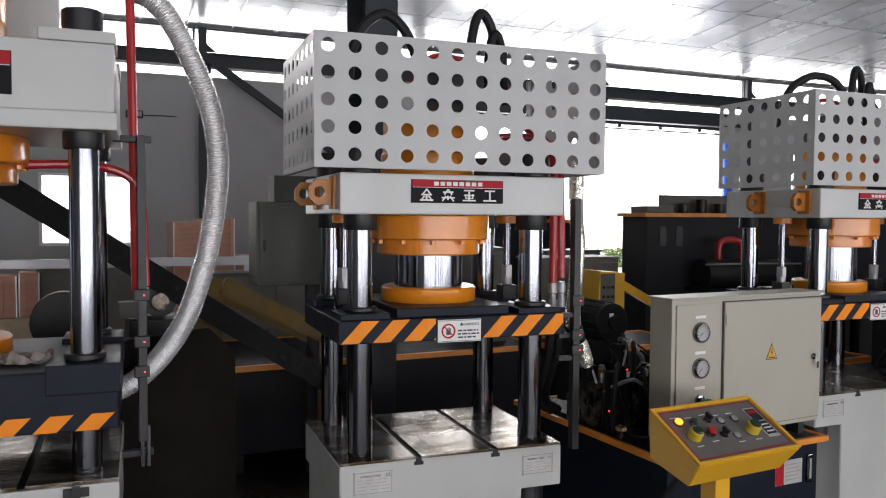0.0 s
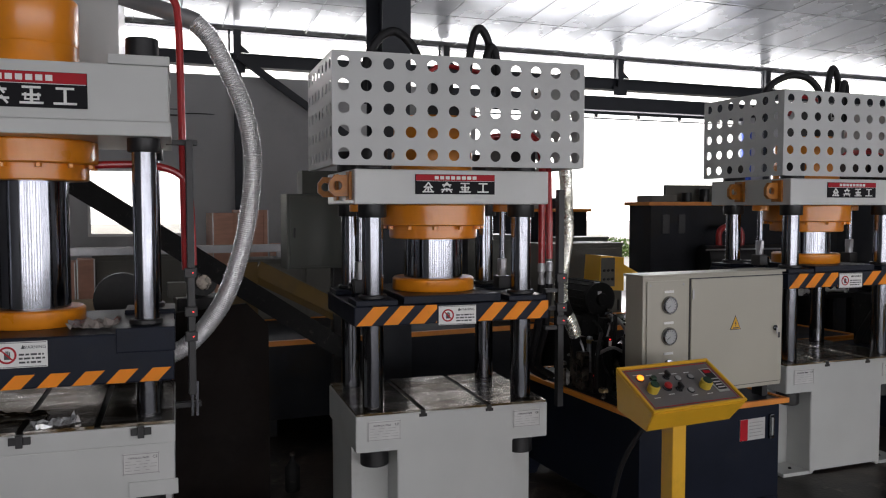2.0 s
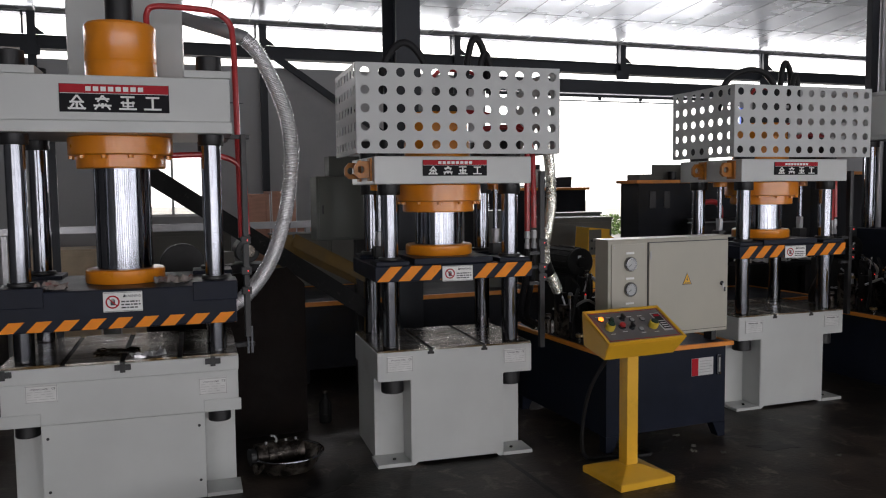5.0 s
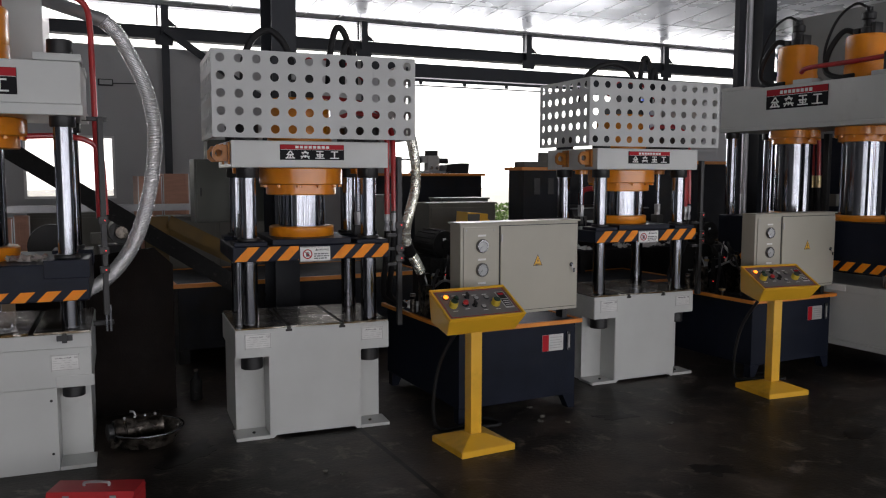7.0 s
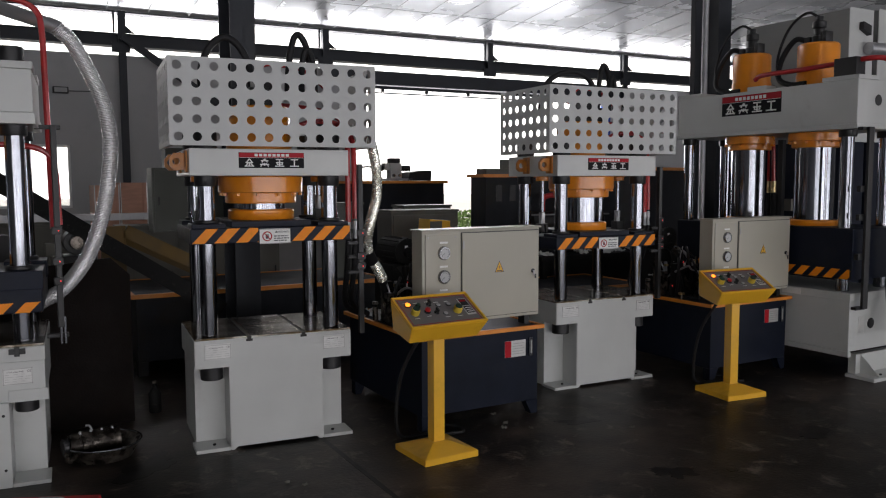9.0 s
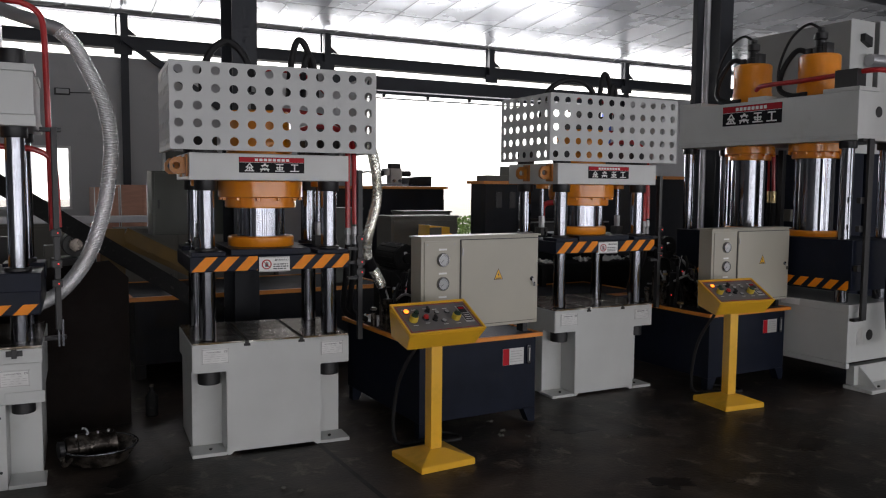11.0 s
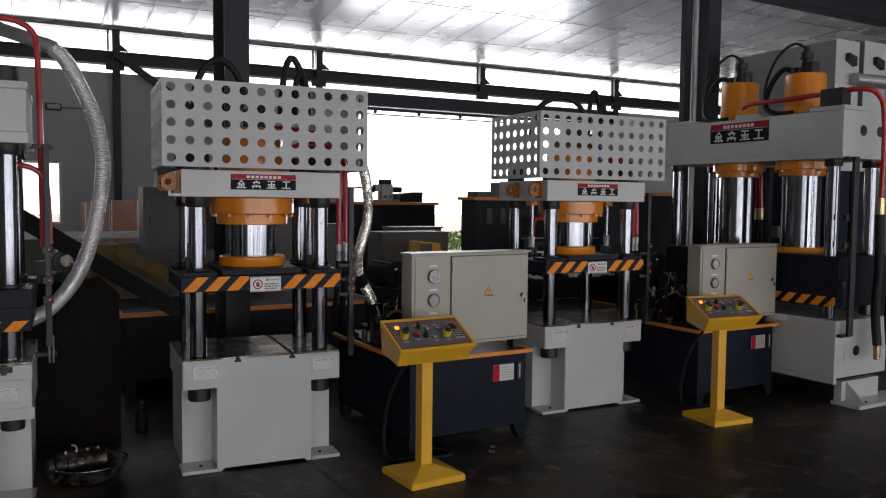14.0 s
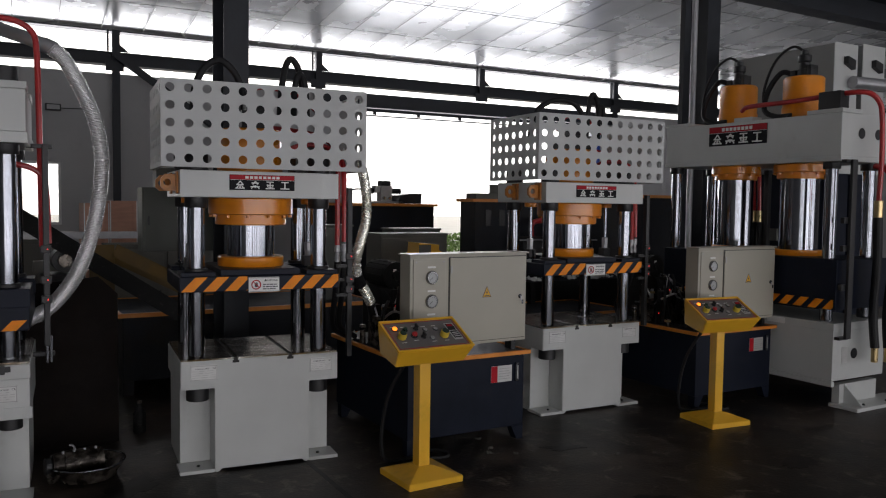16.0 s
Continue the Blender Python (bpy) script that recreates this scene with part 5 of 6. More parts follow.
def control_pedestal(m):
    c = thing("control_pedestal", m, "yellow operator console on a post with push buttons", "console", "operator consoles")
    bm = bmesh.new()
    s = 0.185
    lo = [bm.verts.new(p) for p in ((-s, -s, 0), (s, -s, 0), (s, s, 0), (-s, s, 0))]
    mid = [bm.verts.new(p) for p in ((-s, -s, 0.038), (s, -s, 0.038), (s, s, 0.038), (-s, s, 0.038))]
    t = 0.05
    hi = [bm.verts.new(p) for p in ((-t, -t, 0.085), (t, -t, 0.085), (t, t, 0.085), (-t, t, 0.085))]
    for a, b in ((lo, mid), (mid, hi)):
        for i in range(4):
            bm.faces.new((a[i], a[(i + 1) % 4], b[(i + 1) % 4], b[i]))
    bm.faces.new(lo[::-1])
    bm.faces.new(hi)
    bmesh.ops.bevel(bm, geom=list(bm.edges), offset=0.003, segments=2, affect="EDGES")
    part("base", bm, YELLOW, c)
    part("post", rbox(-0.038, -0.038, 0.08, 0.038, 0.038, 0.765, 0.005), YELLOW, c)
    # console: sloping top, slanting front
    w = 0.262
    yb, yf, zb, zf = 0.085, -0.17, 0.953, 0.812
    outline = [(yf, zf), (yb, zb), (yb + 0.02, 0.765), (yf + 0.075, 0.716)]
    bm = prism(bmesh.new(), outline, "x", -w, w)
    for v in bm.verts:
        if v.co.z < 0.775:
            v.co.x *= 0.90
    bmesh.ops.bevel(bm, geom=list(bm.edges), offset=0.004, segments=2, affect="EDGES")
    con = part("console", bm, YELLOW, c, "yellow sheet-metal console")
    slope = math.degrees(math.atan2(zb - zf, yb - yf))
    top = pose(0, (yb + yf) / 2, (zb + zf) / 2, slope, 0, 0)
    L = math.hypot(zb - zf, yb - yf) / 2
    bm = bmesh.new()
    box(bm, -w, -L, 0.0005, w, -L + 0.014, 0.012, 0.003)
    box(bm, -w, L - 0.014, 0.0005, w, L, 0.012, 0.003)
    for a in (-w, w - 0.014):
        box(bm, a, -L + 0.0142, 0.0005, a + 0.014, L - 0.0142, 0.012, 0.003)
    part("lip", bm, YELLOW, con, m=top)
    face = part("panel", rbox(-w + 0.018, -L + 0.018, 0.0005, w - 0.018, L - 0.018, 0.005, 0.001), PANEL, c, "dark control panel", m=top)
    bm = bmesh.new()
    for a in (-L + 0.026, L - 0.029):
        box(bm, -w + 0.026, a, 0.0052, w - 0.026, a + 0.003, 0.0062)
    for a in (-w + 0.026, w - 0.029):
        box(bm, a, -L + 0.0295, 0.0052, a + 0.003, L - 0.0295, 0.0062)
    part("line", bm, LABELRED, face)

    def button(x, y, r, h, cap, collar, name, label):
        rise = h * (0.86 if collar is BTNYEL else 0.5)
        part(name, disc(x, y, r, 0.0052, rise, 20), collar, face, label, True)
        part("cap", disc(x, y, r * 0.8, rise, h, 20), cap, face, "", True)
    button(-0.192, 0.058, 0.019, 0.024, AMBER, CHROME, "signal_lamp", "lit amber lamp")
    button(-0.180, -0.020, 0.026, 0.050, GREEN, BTNYEL, "push_button", "green button in a tall yellow collar")
    button(-0.126, 0.048, 0.017, 0.026, GREEN, CHROME, "push_button", "green button in a chrome ring")
    button(-0.094, -0.014, 0.021, 0.034, BTNRED, CHROME, "push_button", "red button in a chrome ring")
    for x, y in ((-0.050, 0.053), (-0.036, -0.028)):
        button(x, y, 0.017, 0.022, BLACK, CHROME, "selector", "black selector switch")
        part("lever", rbox(x - 0.006, y - 0.016, 0.0222, x + 0.006, y + 0.016, 0.038, 0.002), BLACK, face)
    for x, y in ((0.010, 0.040), (0.082, 0.040), (0.020, -0.042)):
        button(x, y, 0.017, 0.014, GREYINK, CHROME, "push_button", "flat grey button in a chrome ring")
    button(0.106, -0.032, 0.027, 0.050, GREEN, BTNYEL, "push_button", "green button in a tall yellow collar")
    part("counter", rbox(0.160, -0.075, 0.0052, 0.222, 0.082, 0.009, 0.002), PLATE, face, "counter with a dim red display")
    part("display", rbox(0.166, 0.012, 0.0092, 0.216, 0.074, 0.0105, 0.0), BLACK, face, "dark display")
    part("digits", rbox(0.172, 0.048, 0.0106, 0.210, 0.066, 0.0112, 0.0), LABELRED, face, "dim red digits window")
    part("display", rbox(0.166, -0.062, 0.0092, 0.216, 0.004, 0.0105, 0.0), BLACK, face, "dark display")
    bm = bmesh.new()
    for k in range(3):
        box(bm, 0.172, -0.052 + 0.018 * k, 0.0106, 0.210, -0.046 + 0.018 * k, 0.0112)
    for x, y in ((-0.192, 0.088), (-0.126, 0.080), (-0.05, 0.084), (0.01, 0.072), (0.082, 0.072), (-0.18, -0.062), (-0.094, -0.05), (0.02, -0.072), (0.106, -0.074)):
        part("tag", rbox(x - 0.016, y - 0.002, 0.0052, x + 0.016, y + 0.002, 0.0057, 0.0), WHITE, face)
    part("print", bm, WHITE, face)
    part("cable", tube([(-0.02, 0.06, 0.79), (-0.12, 0.22, 0.45), (-0.10, 0.30, 0.06), (0.10, 0.30, 0.015), (0.32, 0.22, 0.015), (0.36, 0.34, 0.015), (0.2, 0.5, 0.015)], 0.012, 8), RUBBER, c, "black cable trailing on the floor", True)
    return c


tank_a = power_unit(pose(2.235, 2.91, 0))
tank_b = copy_thing(tank_a, pose(4.92, 2.92, 0))
cab_a = control_cabinet(pose(2.236, 2.90, 0.708, 0, 0, 1.5))
cab_b = copy_thing(cab_a, pose(4.915, 2.92, 0.708))
ped_a = control_pedestal(pose(2.128, 2.525, 0, 0, 0, 2))
ped_b = copy_thing(ped_a, pose(4.765, 2.575, 0, 0, 0, -7))




# ---------------------------------------------------------------- aged foil hose beside the guarded press
fh = thing("foil_hose", pose(0, 0, 0), "aged golden foil-wrapped hose hanging beside the press", "hose")
part("hose", tube([(2.13, 3.48, 1.98), (2.15, 3.50, 1.93), (2.20, 3.56, 1.86), (2.26, 3.645, 1.75), (2.275, 3.66, 1.65), (2.24, 3.60, 1.53), (2.16, 3.50, 1.41), (2.095, 3.42, 1.31), (2.075, 3.40, 1.22), (2.105, 3.425, 1.13), (2.18, 3.47, 1.04), (2.25, 3.525, 0.95)], 0.036, 20, 10, 0.0016, 0.009, 0.05), GOLDFOIL, fh, "", True)
part("lower_hose", tube([(2.245, 3.52, 0.955), (2.29, 3.56, 0.85), (2.32, 3.59, 0.74), (2.33, 3.6, 0.638)], 0.03, 14, 6), RUBBER, fh, "black rubber hose end", True)
part("collar", tube([(2.085, 3.41, 1.165), (2.105, 3.425, 1.13), (2.135, 3.445, 1.09)], 0.042, 14, 4), RUBBER, fh, "black clamp band")


# ---------------------------------------------------------------- second row behind the presses
def far_tank(m, w, d, h, label, legs=0.12):
    """Dark oil tank with an orange lid rim."""
    t = thing("oil_tank", m, label, "tank", "oil tanks of the second row")
    part("body", rbox(0, 0, legs, w, d, h, 0.006), OLDNAVY, t)
    for x in (0.0, w - 0.09):
        for y in (0.0, d - 0.09):
            part("leg", rbox(x, y, 0, x + 0.09, y + 0.09, legs - 0.0005, 0.003), OLDNAVY, t)
    for a in ((-0.04, -0.04, w + 0.04, -0.002), (-0.04, d + 0.002, w + 0.04, d + 0.04), (-0.04, -0.0015, -0.002, d + 0.0015), (w + 0.002, -0.0015, w + 0.04, d + 0.0015)):
        part("rim", rbox(a[0], a[1], h - 0.03, a[2], a[3], h + 0.006, 0.002), RIM, t, "orange painted rim")
    return t


t3 = far_tank(pose(4.70, 6.0, 0, 0, 0, -10), 1.75, 0.45, 1.72, "tall dark oil tank with orange rim before the doorway", 0.5)
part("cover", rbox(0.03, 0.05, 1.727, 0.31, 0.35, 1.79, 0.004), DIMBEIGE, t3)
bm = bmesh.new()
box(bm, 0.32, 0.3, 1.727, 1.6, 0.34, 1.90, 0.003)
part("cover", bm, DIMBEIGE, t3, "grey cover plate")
for k in range(5):
    part("valve", disc(0.5 + 0.2 * k, 0.2, 0.05, 1.727, 1.82 + 0.04 * (k % 2), 14), BLACK, t3, "black valve", True)
for x in (0.13, 0.30):
    part("hatch", rbox(x, -0.008, 1.42, x + 0.07, -0.0005, 1.6, 0.002), BLACK, t3, "black slot cover")
part("motor", disc(0.0, 1.18, 0.13, 0.45, 1.35, 28, "x"), BLACK, t3, "horizontal dark motor", True, m=pose(0, -0.2, 0))
part("motor_band", tube([(0.4, -0.33, 1.27), (0.9, -0.335, 1.275), (1.4, -0.33, 1.27)], 0.008, 8, 3), GALV, t3)
part("pipe", tube([(0.62, -0.2, 1.3), (0.62, -0.2, 1.43), (0.68, -0.2, 1.48), (0.80, -0.2, 1.48), (0.86, -0.2, 1.42), (0.86, -0.2, 1.3)], 0.03, 12), RED, t3, "red bent pipe", True)
part("bracket", rbox(0.4, -0.3, 1.02, 1.4, -0.001, 1.05, 0.003), NAVY, t3)

t2 = far_tank(pose(4.0, 8.0, 0), 1.3, 1.1, 1.65, "dark oil tank with valve block on its lid", 0.2)
part("base_plate", rbox(0.48, 0.3, 1.657, 0.98, 0.6, 1.69, 0.004), GALV, t2)
part("valve_block", rbox(0.66, 0.36, 1.6905, 0.83, 0.5, 1.90, 0.006), PLATE, t2, "pale valve block")
part("valve_body", rbox(0.58, 0.38, 1.80, 0.655, 0.5, 1.90, 0.006), PLATE, t2)
part("solenoid", disc(0.45, 1.83, 0.045, 0.44, 0.579, 14, "x"), BLACK, t2, "", True)
part("solenoid", disc(0.45, 1.83, 0.04, 0.8305, 1.0, 14, "x"), BLACK, t2, "", True)
part("cap", rbox(0.67, 0.38, 1.901, 0.82, 0.5, 1.97, 0.008), BLACK, t2)
for x in (0.70, 0.79):
    part("fitting", disc(x, 1.73, 0.022, 0.33, 0.3595, 12, "y"), CHROME, t2, "", True)
part("cover", prism(bmesh.new(), [(0.90, 1.657), (1.26, 1.657), (1.27, 1.80), (1.12, 1.80), (0.92, 1.77)], "y", 0.3, 0.6), BLACK, t2, "dark crumpled cover")
part("gauge", rbox(0.05, 0.3, 1.657, 0.14, 0.4, 1.76, 0.01), WHITE, t2)
part("lever", tube([(0.45, 0.45, 1.83), (0.36, 0.44, 1.85), (0.26, 0.44, 1.84)], 0.012, 8), BLACK, t2)

far_tank(pose(0.86, 5.45, 0), 2.3, 1.1, 0.70, "dark oil tank behind the guarded press")
far_tank(pose(3.2, 5.0, 0), 1.1, 0.6, 0.72, "dark oil tank between the presses")
far_tank(pose(4.1, 4.45, 0), 1.5, 0.9, 0.60, "low dark oil tank behind the presses")
# bench added only to carry the stand-ins for daylight gaps
bench = thing("added_bench", pose(4.9, 5.2, 0), "added dark bench under the pale daylight sheets", "bench")
part("top", rbox(0, 0, 0.80, 1.7, 0.36, 0.84, 0.004), GRIME, bench)
for x in (0.03, 1.61):
    for y in (0.02, 0.28):
        part("leg", rbox(x, y, 0, x + 0.06, y + 0.06, 0.7995, 0.003), GRIME, bench)
part("back_panel", rbox(0.1, 0.30, 0.2, 1.6, 0.32, 0.7995, 0.002), GRIME, bench)
far_tank(pose(6.75, 5.6, 0), 3.3, 1.2, 1.80, "tall dark oil tank behind the twin-ram press", 0.3)
far_tank(pose(-3.2, 5.3, 0), 1.8, 0.9, 0.85, "dark oil tank behind the open press")


def low_cabinet(m, w, d, h, mat, label):
    c = thing("cabinet", m, label, "cabinet", "cabinets of the second row")
    part("body", rbox(0, 0, 0.08, w, d, h, 0.006), mat, c)
    part("top", rbox(-0.012, -0.012, h + 0.0005, w + 0.012, d + 0.012, h + 0.02, 0.004), mat, c)
    part("plinth", rbox(0.03, 0.03, 0.0, w - 0.03, d - 0.03, 0.0795, 0.0), BLACK, c)
    n = max(1, round(w / 0.6))
    for k in range(n):
        door = part("door", rbox(w * k / n + 0.02, -0.012, 0.12, w * (k + 1) / n - 0.02, -0.0005, h - 0.03, 0.003), mat, c)
        part("handle", rbox(w * (k + 1) / n - 0.06, -0.026, h * 0.55, w * (k + 1) / n - 0.045, -0.0125, h * 0.55 + 0.1, 0.003), BLACK, door)
    return c


low_cabinet(pose(3.40, 5.75, 0), 0.79, 0.35, 1.33, DIMBEIGE, "dim beige electrical cabinet behind the pump gear")
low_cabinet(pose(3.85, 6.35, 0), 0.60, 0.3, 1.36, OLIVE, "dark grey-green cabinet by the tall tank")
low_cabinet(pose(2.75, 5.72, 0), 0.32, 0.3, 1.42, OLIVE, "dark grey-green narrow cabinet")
low_cabinet(pose(0.92, 6.7, 0), 1.6, 0.4, 1.20, DIMBEIGE, "dim beige cabinet row near the crates")
low_cabinet(pose(-0.26, 7.1, 0), 0.8, 0.4, 1.24, DIMBEIGE, "dim beige cabinet under the window")

hang = thing("control_box", pose(0.98, 5.2, 0), "grey-green control box on a dark post", "control box")
part("box", rbox(0, 0, 1.24, 0.62, 0.22, 1.765, 0.006), OLIVE, hang)
part("door", rbox(0.02, -0.012, 1.26, 0.60, -0.0005, 1.745, 0.003), OLIVE, hang)
part("top_box", rbox(0.12, 0.04, 1.7655, 0.55, 0.2, 1.93, 0.004), OLIVE, hang)
part("handle", rbox(0.04, -0.024, 1.46, 0.055, -0.0125, 1.53, 0.002), BLACK, hang)
part("post", rbox(0.35, 0.08, 0, 0.43, 0.16, 1.2395, 0.004), BLACK, hang)

con = thing("control_pedestal", pose(3.42, 5.0, 0), "old yellow operator console behind the pump gear", "console")
part("console", prism(bmesh.new(), [(0.0, 1.02), (0.02, 1.29), (0.24, 1.27), (0.24, 1.0)], "y", 0.0, 0.22), YELLOW, con)
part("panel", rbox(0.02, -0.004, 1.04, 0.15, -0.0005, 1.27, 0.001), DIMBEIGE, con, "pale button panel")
for k in range(6):
    part("push_button", disc(0.045 + 0.04 * (k % 3), 1.10 + 0.07 * (k // 3), 0.012, -0.016, -0.0045, 12, "y", 0.002), BLACK, con)
part("post", rbox(0.09, 0.08, 0.0, 0.15, 0.14, 1.0, 0.003), YELLOW, con)
bm = bmesh.new()
bar(bm, (0.24, 0.1, 1.20), (0.78, 0.1, 0.93), 0.05, 0.06)
part("arm", bm, YELLOW, con, "yellow sloping arm")

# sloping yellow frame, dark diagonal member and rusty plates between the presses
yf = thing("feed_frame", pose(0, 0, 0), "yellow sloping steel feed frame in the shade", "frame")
part("end_plate", rbox(0.56, 5.0, 0.95, 0.74, 5.03, 1.31, 0.004), SHADEYELLOW, yf)
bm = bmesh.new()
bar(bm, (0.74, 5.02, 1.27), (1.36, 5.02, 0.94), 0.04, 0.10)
part("rail", bm, SHADEYELLOW, yf)
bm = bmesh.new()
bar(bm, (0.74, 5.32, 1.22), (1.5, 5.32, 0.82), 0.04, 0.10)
part("rail", bm, SHADEYELLOW, yf)
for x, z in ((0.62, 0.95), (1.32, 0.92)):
    part("leg", rbox(x, 5.0, 0.0, x + 0.05, 5.05, z, 0.003), SHADEYELLOW, yf)
dm = thing("diagonal_member", pose(0, 0, 0), "dark steel channel sloping down behind the presses", "beam")
bm = bmesh.new()
bar(bm, (-1.0, 4.93, 2.25), (1.45, 4.93, 0.60), 0.09, 0.13)
part("channel", bm, GRIME, dm)
for x, z in ((-0.95, 2.1), (1.35, 0.6)):
    part("leg", rbox(x, 4.91, 0.0, x + 0.05, 4.95, z, 0.002), DARKSTEEL, dm)
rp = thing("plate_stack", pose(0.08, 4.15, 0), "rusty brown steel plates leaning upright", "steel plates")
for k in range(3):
    part("plate", prism(bmesh.new(), [(0.0, 0.0), (0.56 - 0.03 * k, 0.0), (0.56 - 0.03 * k, 1.02), (0.44, 1.14 - 0.02 * k), (0.0, 1.10)], "y", 0.05 * k, 0.05 * k + 0.03), SHADERUST, rp)
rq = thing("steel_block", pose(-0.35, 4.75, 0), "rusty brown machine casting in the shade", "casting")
part("block", rbox(0, 0, 0, 0.5, 0.5, 0.95, 0.02), SHADERUST, rq)
part("wheel", disc(0.25, 1.12, 0.16, 0.05, 0.12, 28, "y"), BLACK, rq, "dark handwheel", True)

# small machine parts on the rusty block
mv = thing("hydraulic_motor", pose(0.22, 4.9, 0), "small dark pump motor with bright flange", "motor")
part("stand", rbox(0.0, 0.0, 0.0, 0.3, 0.3, 1.1, 0.01), BLACK, mv)
part("body", disc(0.16, 1.20, 0.09, 0.02, 0.24, 20, "y"), BLACK, mv, "", True)
part("flange", disc(0.16, 1.20, 0.05, -0.02, 0.018, 16, "y"), GREASE, mv, "", True)
part("valve", rbox(-0.05, 0.02, 1.11, 0.06, 0.12, 1.2, 0.006), DIMBEIGE, mv)


def crate(x, y, z, w, d, h, mat, label):
    c = thing("crate", pose(x, y, z), label, "crate", "crates by the far wall")
    part("body", rbox(0, 0, 0, w, d, h, 0.004), mat, c)
    for a in (0.0, w - 0.05):
        part("batten", rbox(a, -0.012, 0.0, a + 0.05, -0.0005, h, 0.002), mat, c)
        part("edge_strip", rbox(a + (0.0 if a == 0.0 else 0.04), -0.015, 0.0, a + (0.01 if a == 0.0 else 0.05), -0.0125, h, 0.001), PLATE, c, "bright metal edge strip")
    for zz in (0.02, h - 0.07):
        part("batten", rbox(0.051, -0.010, zz, w - 0.051, -0.0005, zz + 0.05, 0.002), mat, c)
    return c


crate(0.84, 8.0, 0.55, 0.55, 0.5, 0.46, WOOD, "pink plywood crate at the bottom of a stack")
crate(0.84, 8.0, 1.015, 0.26, 0.5, 0.60, WOOD, "narrow pink plywood crate on a stack")
crate(1.11, 8.0, 1.015, 0.29, 0.5, 0.63, WOOD, "pink plywood crate on a stack")
crate(0.80, 7.95, 0.0, 1.5, 0.7, 0.545, PALEWOOD, "pale wooden crate under the stack")
crate(1.55, 8.3, 0.55, 0.4, 0.4, 0.72, WOOD, "pink plywood crate against the wall")
crate(-0.53, 7.0, 0.0, 0.30, 0.4, 0.90, PALEWOOD, "pale wooden crate by the cabinet")
crate(-0.54, 7.0, 0.905, 0.14, 0.3, 0.31, WOOD, "small brown box on a pale crate")
crate(-0.39, 7.0, 0.905, 0.14, 0.3, 0.33, WOOD, "small brown box on a pale crate")
crate(-1.5, 7.3, 0.0, 0.8, 0.5, 1.1, PALEWOOD, "pale wooden crate behind the open press")
gr = thing("guard_rail", pose(0, 0, 0), "grey horizontal steel rail before the far wall", "rail")
part("bar", rbox(-4.0, 6.9, 1.27, 1.35, 6.95, 1.34, 0.004), GALV, gr)
for x in (-3.9, -1.5, 1.26):
    part("post", rbox(x, 6.9, 0, x + 0.05, 6.949, 1.2695, 0.003), GALV, gr)

fe = thing("fire_extinguisher", pose(2.235, 8.0, 0.75), "red fire extinguisher on a low shelf", "extinguisher")
part("shelf", rbox(-0.2, -0.15, -0.75, 0.2, 0.15, -0.001, 0.004), OLIVE, fe)
part("bottle", lathe(bmesh.new(), 0, 0, [(0.07, 0.0), (0.075, 0.01), (0.075, 0.38), (0.05, 0.45), (0.025, 0.47)], 20), RED, fe, "", True)
part("valve", rbox(-0.03, -0.02, 0.4705, 0.03, 0.02, 0.54, 0.004), BLACK, fe)
part("label", rbox(-0.04, -0.079, 0.15, 0.04, -0.0755, 0.28, 0.0), WHITE, fe)

fl = thing("wall_lamp", pose(0.85, 12.07, 3.06), "small black floodlight on the wall", "lamp")
part("head", rbox(-0.11, -0.08, -0.05, 0.11, 0.02, 0.05, 0.01), BLACK, fl)
part("lens", rbox(-0.09, -0.086, -0.035, 0.09, -0.0805, 0.035, 0.002), GLASSY, fl)
part("bracket", rbox(-0.015, 0.0205, -0.02, 0.015, 0.1, 0.02, 0.0), BLACK, fl)
part("cable", tube([(0.11, 0.05, 0.0), (0.5, 0.09, 0.01), (0.9, 0.09, -0.03), (1.3, 0.09, -0.2)], 0.008, 6), BLACK, fl)

# basin with a greasy motor, on the floor between the presses
ba = thing("drip_basin", pose(0.36, 3.46, 0), "dark oily metal basin on the floor", "basin")
bowl = part("bowl", lathe(bmesh.new(), 0, 0, [(0.12, 0.0), (0.16, 0.01), (0.212, 0.10), (0.21, 0.10), (0.15, 0.02), (0.01, 0.016)], 40), GREASE, ba, "", True)
part("rim", tube([(0.215 * math.cos(a), 0.215 * math.sin(a), 0.103) for a in [2 * math.pi * k / 36 for k in range(37)]], 0.006, 8, 2), CHROME, bowl, "bright worn rim", True)
me_ = thing("greasy_motor", pose(0.315, 3.44, 0.05, 0, 0, 8), "greasy metal pump motor lying in the basin", "motor")
part("body", lathe(bmesh.new(), 0.0, 0.06, [(0.02, -0.15), (0.062, -0.148), (0.07, -0.13), (0.07, -0.09), (0.076, -0.085), (0.076, 0.09), (0.07, 0.10), (0.07, 0.13), (0.02, 0.14)], 30, "x"), GREASE, me_, "", True)
part("end_cap", disc(0.0, 0.06, 0.05, -0.185, -0.1505, 24, "x"), BLACK, me_, "", True)
part("spout", tube([(-0.12, -0.06, 0.02), (-0.17, -0.1, 0.0), (-0.19, -0.13, 0.05)], 0.014, 10), GREASE, me_, "", True)
for k in range(4):
    part("bolt", disc(-0.09 + 0.06 * k, -0.02, 0.008, 0.125, 0.145, 6), GALV, me_)
part("lever", tube([(-0.02, -0.01, 0.13), (-0.03, 0.0, 0.16), (-0.05, 0.01, 0.165)], 0.006, 8), GALV, me_, "", True)

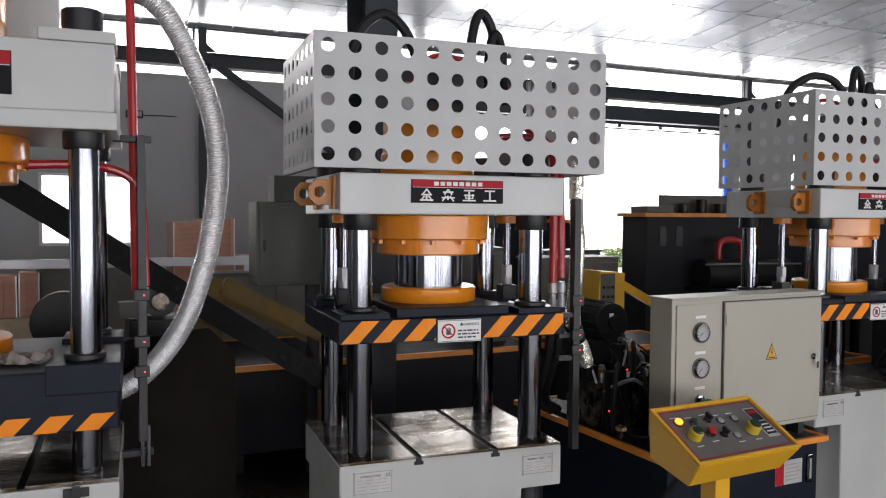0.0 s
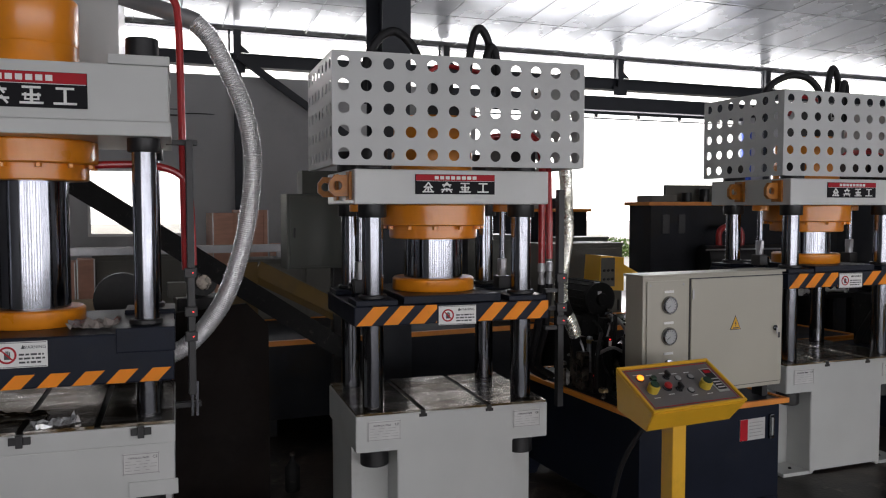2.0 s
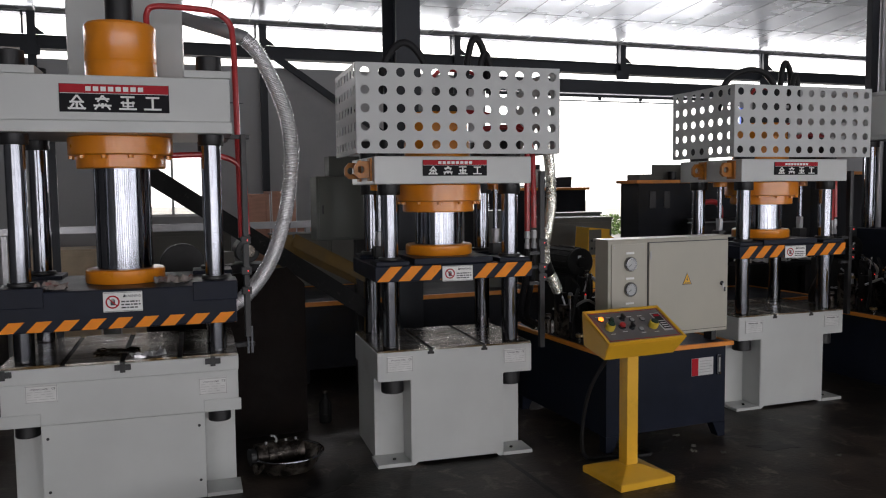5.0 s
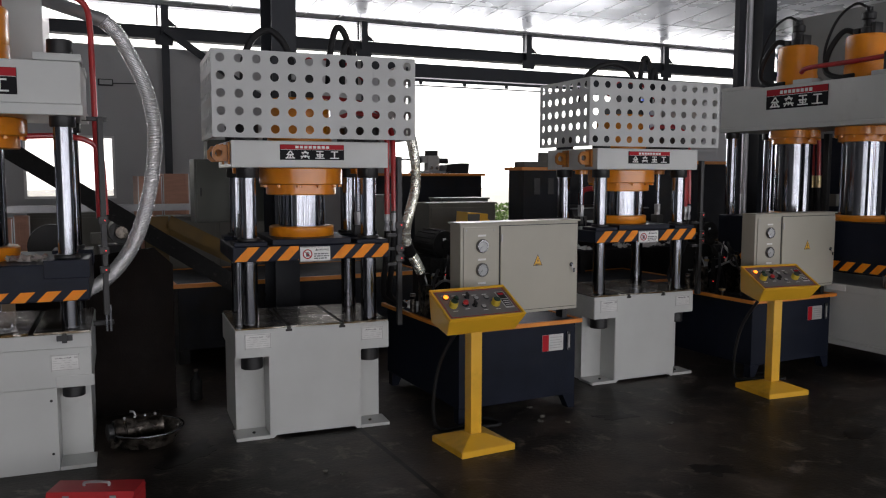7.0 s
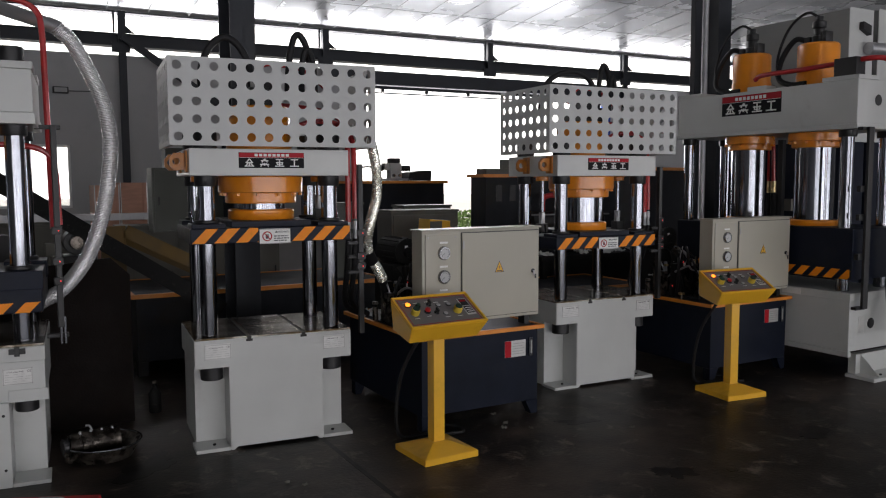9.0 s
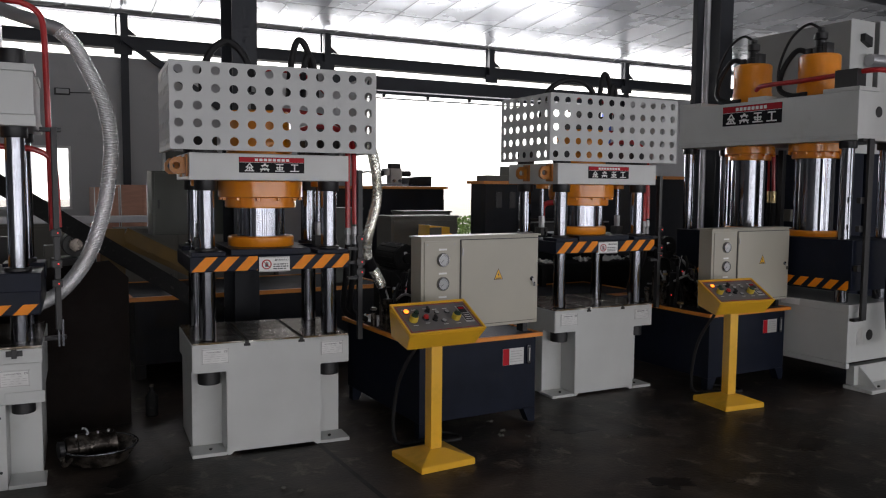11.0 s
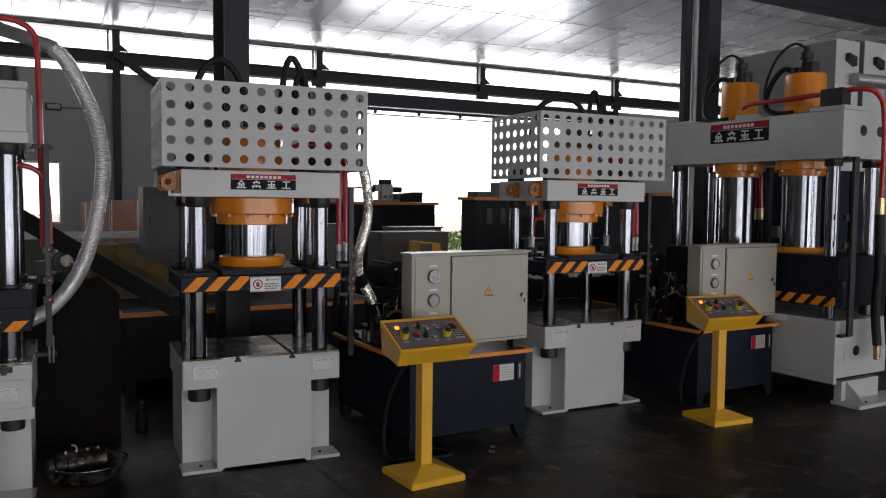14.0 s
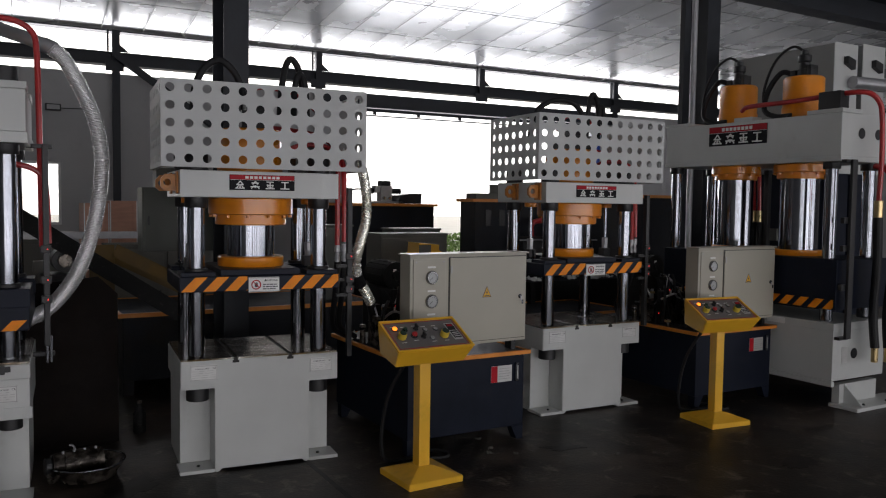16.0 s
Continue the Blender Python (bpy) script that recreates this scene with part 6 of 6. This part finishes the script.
# toolbox at the near edge
tb = thing("toolbox", pose(0.016, 2.476, 0, 0, 0, -24.5), "red steel toolbox lying on the floor", "toolbox")
part("body", rbox(-0.205, -0.09, 0, 0.205, 0.09, 0.115, 0.008), TOOLRED, tb)
part("lid", prism(bmesh.new(), [(-0.09, 0.1155), (0.09, 0.1155), (0.075, 0.142), (-0.075, 0.142)], "x", -0.205, 0.205), TOOLRED, tb)
part("handle", tube([(-0.06, 0, 0.142), (-0.05, 0, 0.16), (0.05, 0, 0.16), (0.06, 0, 0.142)], 0.007, 8), GALV, tb, "", True)
for x in (-0.11, 0.11):
    part("latch", rbox(x - 0.015, -0.096, 0.085, x + 0.015, -0.0905, 0.13, 0.002), GALV, tb)


def patch(name, x, y, rx_, ry_, turn, mat, label, seed, lift=0.0012):
    """A thin uneven spill or worn patch on the floor."""
    rnd = random.Random(seed)
    bm = bmesh.new()
    n = 36
    ring = []
    for k in range(n):
        a = 2 * math.pi * k / n
        q = 0.75 + 0.5 * noise.noise(Vector((1.7 * math.cos(a) + seed, 1.7 * math.sin(a), seed * 0.37))) + 0.22 * noise.noise(Vector((5 * math.cos(a), 5 * math.sin(a), seed))) + rnd.uniform(-0.03, 0.03)
        ring.append(bm.verts.new((rx_ * q * math.cos(a), ry_ * q * math.sin(a), lift)))
    low = [bm.verts.new((v.co.x * 1.02, v.co.y * 1.02, 0.0002)) for v in ring]
    bm.faces.new(ring)
    for k in range(n):
        bm.faces.new((low[k], low[(k + 1) % n], ring[(k + 1) % n], ring[k]))
    return tagged(part(name, bm, mat, m=pose(x, y, 0, 0, 0, turn)), label, kind="structure")


patch("oil_spill", 3.13, 1.56, 0.16, 0.10, -30, OIL, "dark oil spill on the concrete", 1)
patch("oil_spill", 3.45, 1.42, 0.05, 0.03, -30, OIL, "small dark oil spill on the concrete", 2)
patch("oil_spill", 4.45, 1.62, 0.22, 0.09, 20, OIL, "dark oil spill on the concrete", 3)
patch("oil_spill", 2.55, 2.95, 0.30, 0.14, 15, OIL, "dark oil spill on the concrete", 4)
patch("oil_spill", 0.55, 3.15, 0.28, 0.16, 40, OIL, "dark oil spill near the basin", 5)
patch("oil_spill", 3.3, 2.6, 0.18, 0.09, -10, OIL, "dark oil spill on the concrete", 6)
for k, (x, y, a, b, turn) in enumerate(((3.93, 2.74, 0.17, 0.02, -68), (1.95, 3.38, 0.08, 0.04, 10), (2.85, 2.75, 0.10, 0.05, 30), (1.15, 2.42, 0.12, 0.03, 20), (1.75, 2.52, 0.14, 0.016, 10), (5.0, 1.85, 0.10, 0.03, -30), (4.35, 1.60, 0.14, 0.012, 12), (2.62, 3.1, 0.10, 0.05, 70), (5.2, 2.2, 0.2, 0.03, -40))):
    patch("floor_scuff", x, y, a, b, turn, SCUFF, "pale worn scuff in the concrete", 30 + k, 0.0006)
jt = bmesh.new()
bar(jt, (1.63, 3.6, 0.0004), (1.56, -2.0, 0.0004), 0.03, 0.0012)
tagged(part("floor_joint", jt, OIL), "dark joint in the concrete floor", kind="structure")


def crumple(name, m, w, d, h, mat, label, category, seed):
    rnd = random.Random(seed)
    bm = bmesh.new()
    n = 9
    grid = [[bm.verts.new((w * (i / (n - 1) - 0.5) + rnd.uniform(-0.01, 0.01), d * (j / (n - 1) - 0.5) + rnd.uniform(-0.01, 0.01), 0.003 + h * abs(noise.noise(Vector((i * 0.55 + seed, j * 0.6, seed))) * 1.6))) for j in range(n)] for i in range(n)]
    for i in range(n - 1):
        for j in range(n - 1):
            bm.faces.new((grid[i][j], grid[i + 1][j], grid[i + 1][j + 1], grid[i][j + 1]))
    ob = part(name, bm, mat, m=m)
    sol = ob.modifiers.new("thickness", "SOLIDIFY")
    sol.thickness = 0.002
    return tagged(ob, label, category)


GLOVE = material("soiled_cotton", (0.27, 0.235, 0.215), 0.85, spread=0.3, scale=25, fine=200, bump=0.2, stain=(0.25, 0.04, 0.03), stain_at=0.6)
# loose cloth and scrap on the open press
crumple("work_glove", pose(-0.25, 3.40, 1.156), 0.20, 0.13, 0.045, GLOVE, "crumpled white work glove lying on the slide", "gloves", 2)
crumple("work_glove", pose(-0.86, 3.36, 1.156), 0.16, 0.14, 0.04, GLOVE, "crumpled white work glove lying on the slide", "gloves", 5)
crumple("foil_scrap", pose(-0.40, 3.27, 0.783, 0, 0, 20), 0.16, 0.10, 0.04, FOIL, "crumpled foil scrap on the press table", "scrap", 8)
crumple("foil_scrap", pose(-0.55, 3.46, 0.783, 0, 0, -10), 0.22, 0.14, 0.02, STEEL, "flat crumpled foil sheet on the press table", "scrap", 9)
crumple("rag", pose(2.325, 3.80, 0.634, 0, 0, 5), 0.15, 0.34, 0.06, WHITE, "crumpled white rag on the oil tank lid", "rag", 11)
# pale sheets in place of the daylight glimpsed behind the second press
for k, (x, y, a, w_) in enumerate(((5.02, 5.36, 12, 0.12), (5.58, 5.38, -20, 0.10), (5.86, 5.36, 25, 0.20), (6.08, 5.38, -10, 0.13), (6.42, 5.36, 30, 0.16))):
    crumple("daylight_sheet", pose(x, y, 0.841, 0, 0, a), w_, 0.26, 0.05, WHITE, "pale sheet standing in for a gap of daylight", "paper", 40 + k)
for k, (x, y, s) in enumerate(((2.86, 3.02, 0.03), (2.82, 2.8, 0.025), (2.75, 2.72, 0.035), (2.9, 2.62, 0.02), (3.5, 2.3, 0.02), (1.25, 2.42, 0.02), (1.18, 2.5, 0.015))):
    crumple("scrap", pose(x, y, 0.001, 0, 0, 40 * k), s, s * 0.7, 0.012, DIMBEIGE, "scrap of pale paper on the oily floor", "scrap", 20 + k)
# bottle on the floor in the shade
bo = thing("bottle", pose(0.80, 4.3, 0), "black plastic bottle on the floor", "bottle")
part("body", lathe(bmesh.new(), 0, 0, [(0.04, 0.0), (0.044, 0.01), (0.044, 0.14), (0.016, 0.18), (0.016, 0.21)], 18), GRIME, bo, "", True)
part("cap", disc(0, 0, 0.018, 0.2105, 0.23, 14), GREASE, bo, "", True)
# ---------------------------------------------------------------- keyed slides
def motions():
    up_a = [(0.0, 0.062), (0.5, 0.15), (1.0, 0.082), (1.5, 0.008), (2.0, 0.004), (3.0, 0.0), (7.5, 0.0), (8.0, 0.046), (8.5, 0.135), (9.0, 0.165), (9.4, 0.15), (10.2, 0.035), (11.3, 0.02), (12.0, 0.013), (12.8, 0.004), (13.5, 0.0), (16.0, 0.0)]
    up_b = [(0.0, 0.0), (1.6, 0.0), (2.0, 0.06), (2.5, 0.147), (2.75, 0.14), (3.0, 0.107), (3.5, 0.025), (5.3, 0.012), (7.0, 0.006), (9.0, 0.0), (9.2, 0.05), (9.7, 0.147), (9.95, 0.14), (10.6, 0.04), (11.5, 0.03), (12.5, 0.02), (13.5, 0.008), (15.0, 0.0), (16.0, 0.0)]
    walk(slide_a, [(t, pose(0, 0, z)) for t, z in up_a])
    walk(slide_b, [(t, pose(0, 0, z)) for t, z in up_b])


motions()
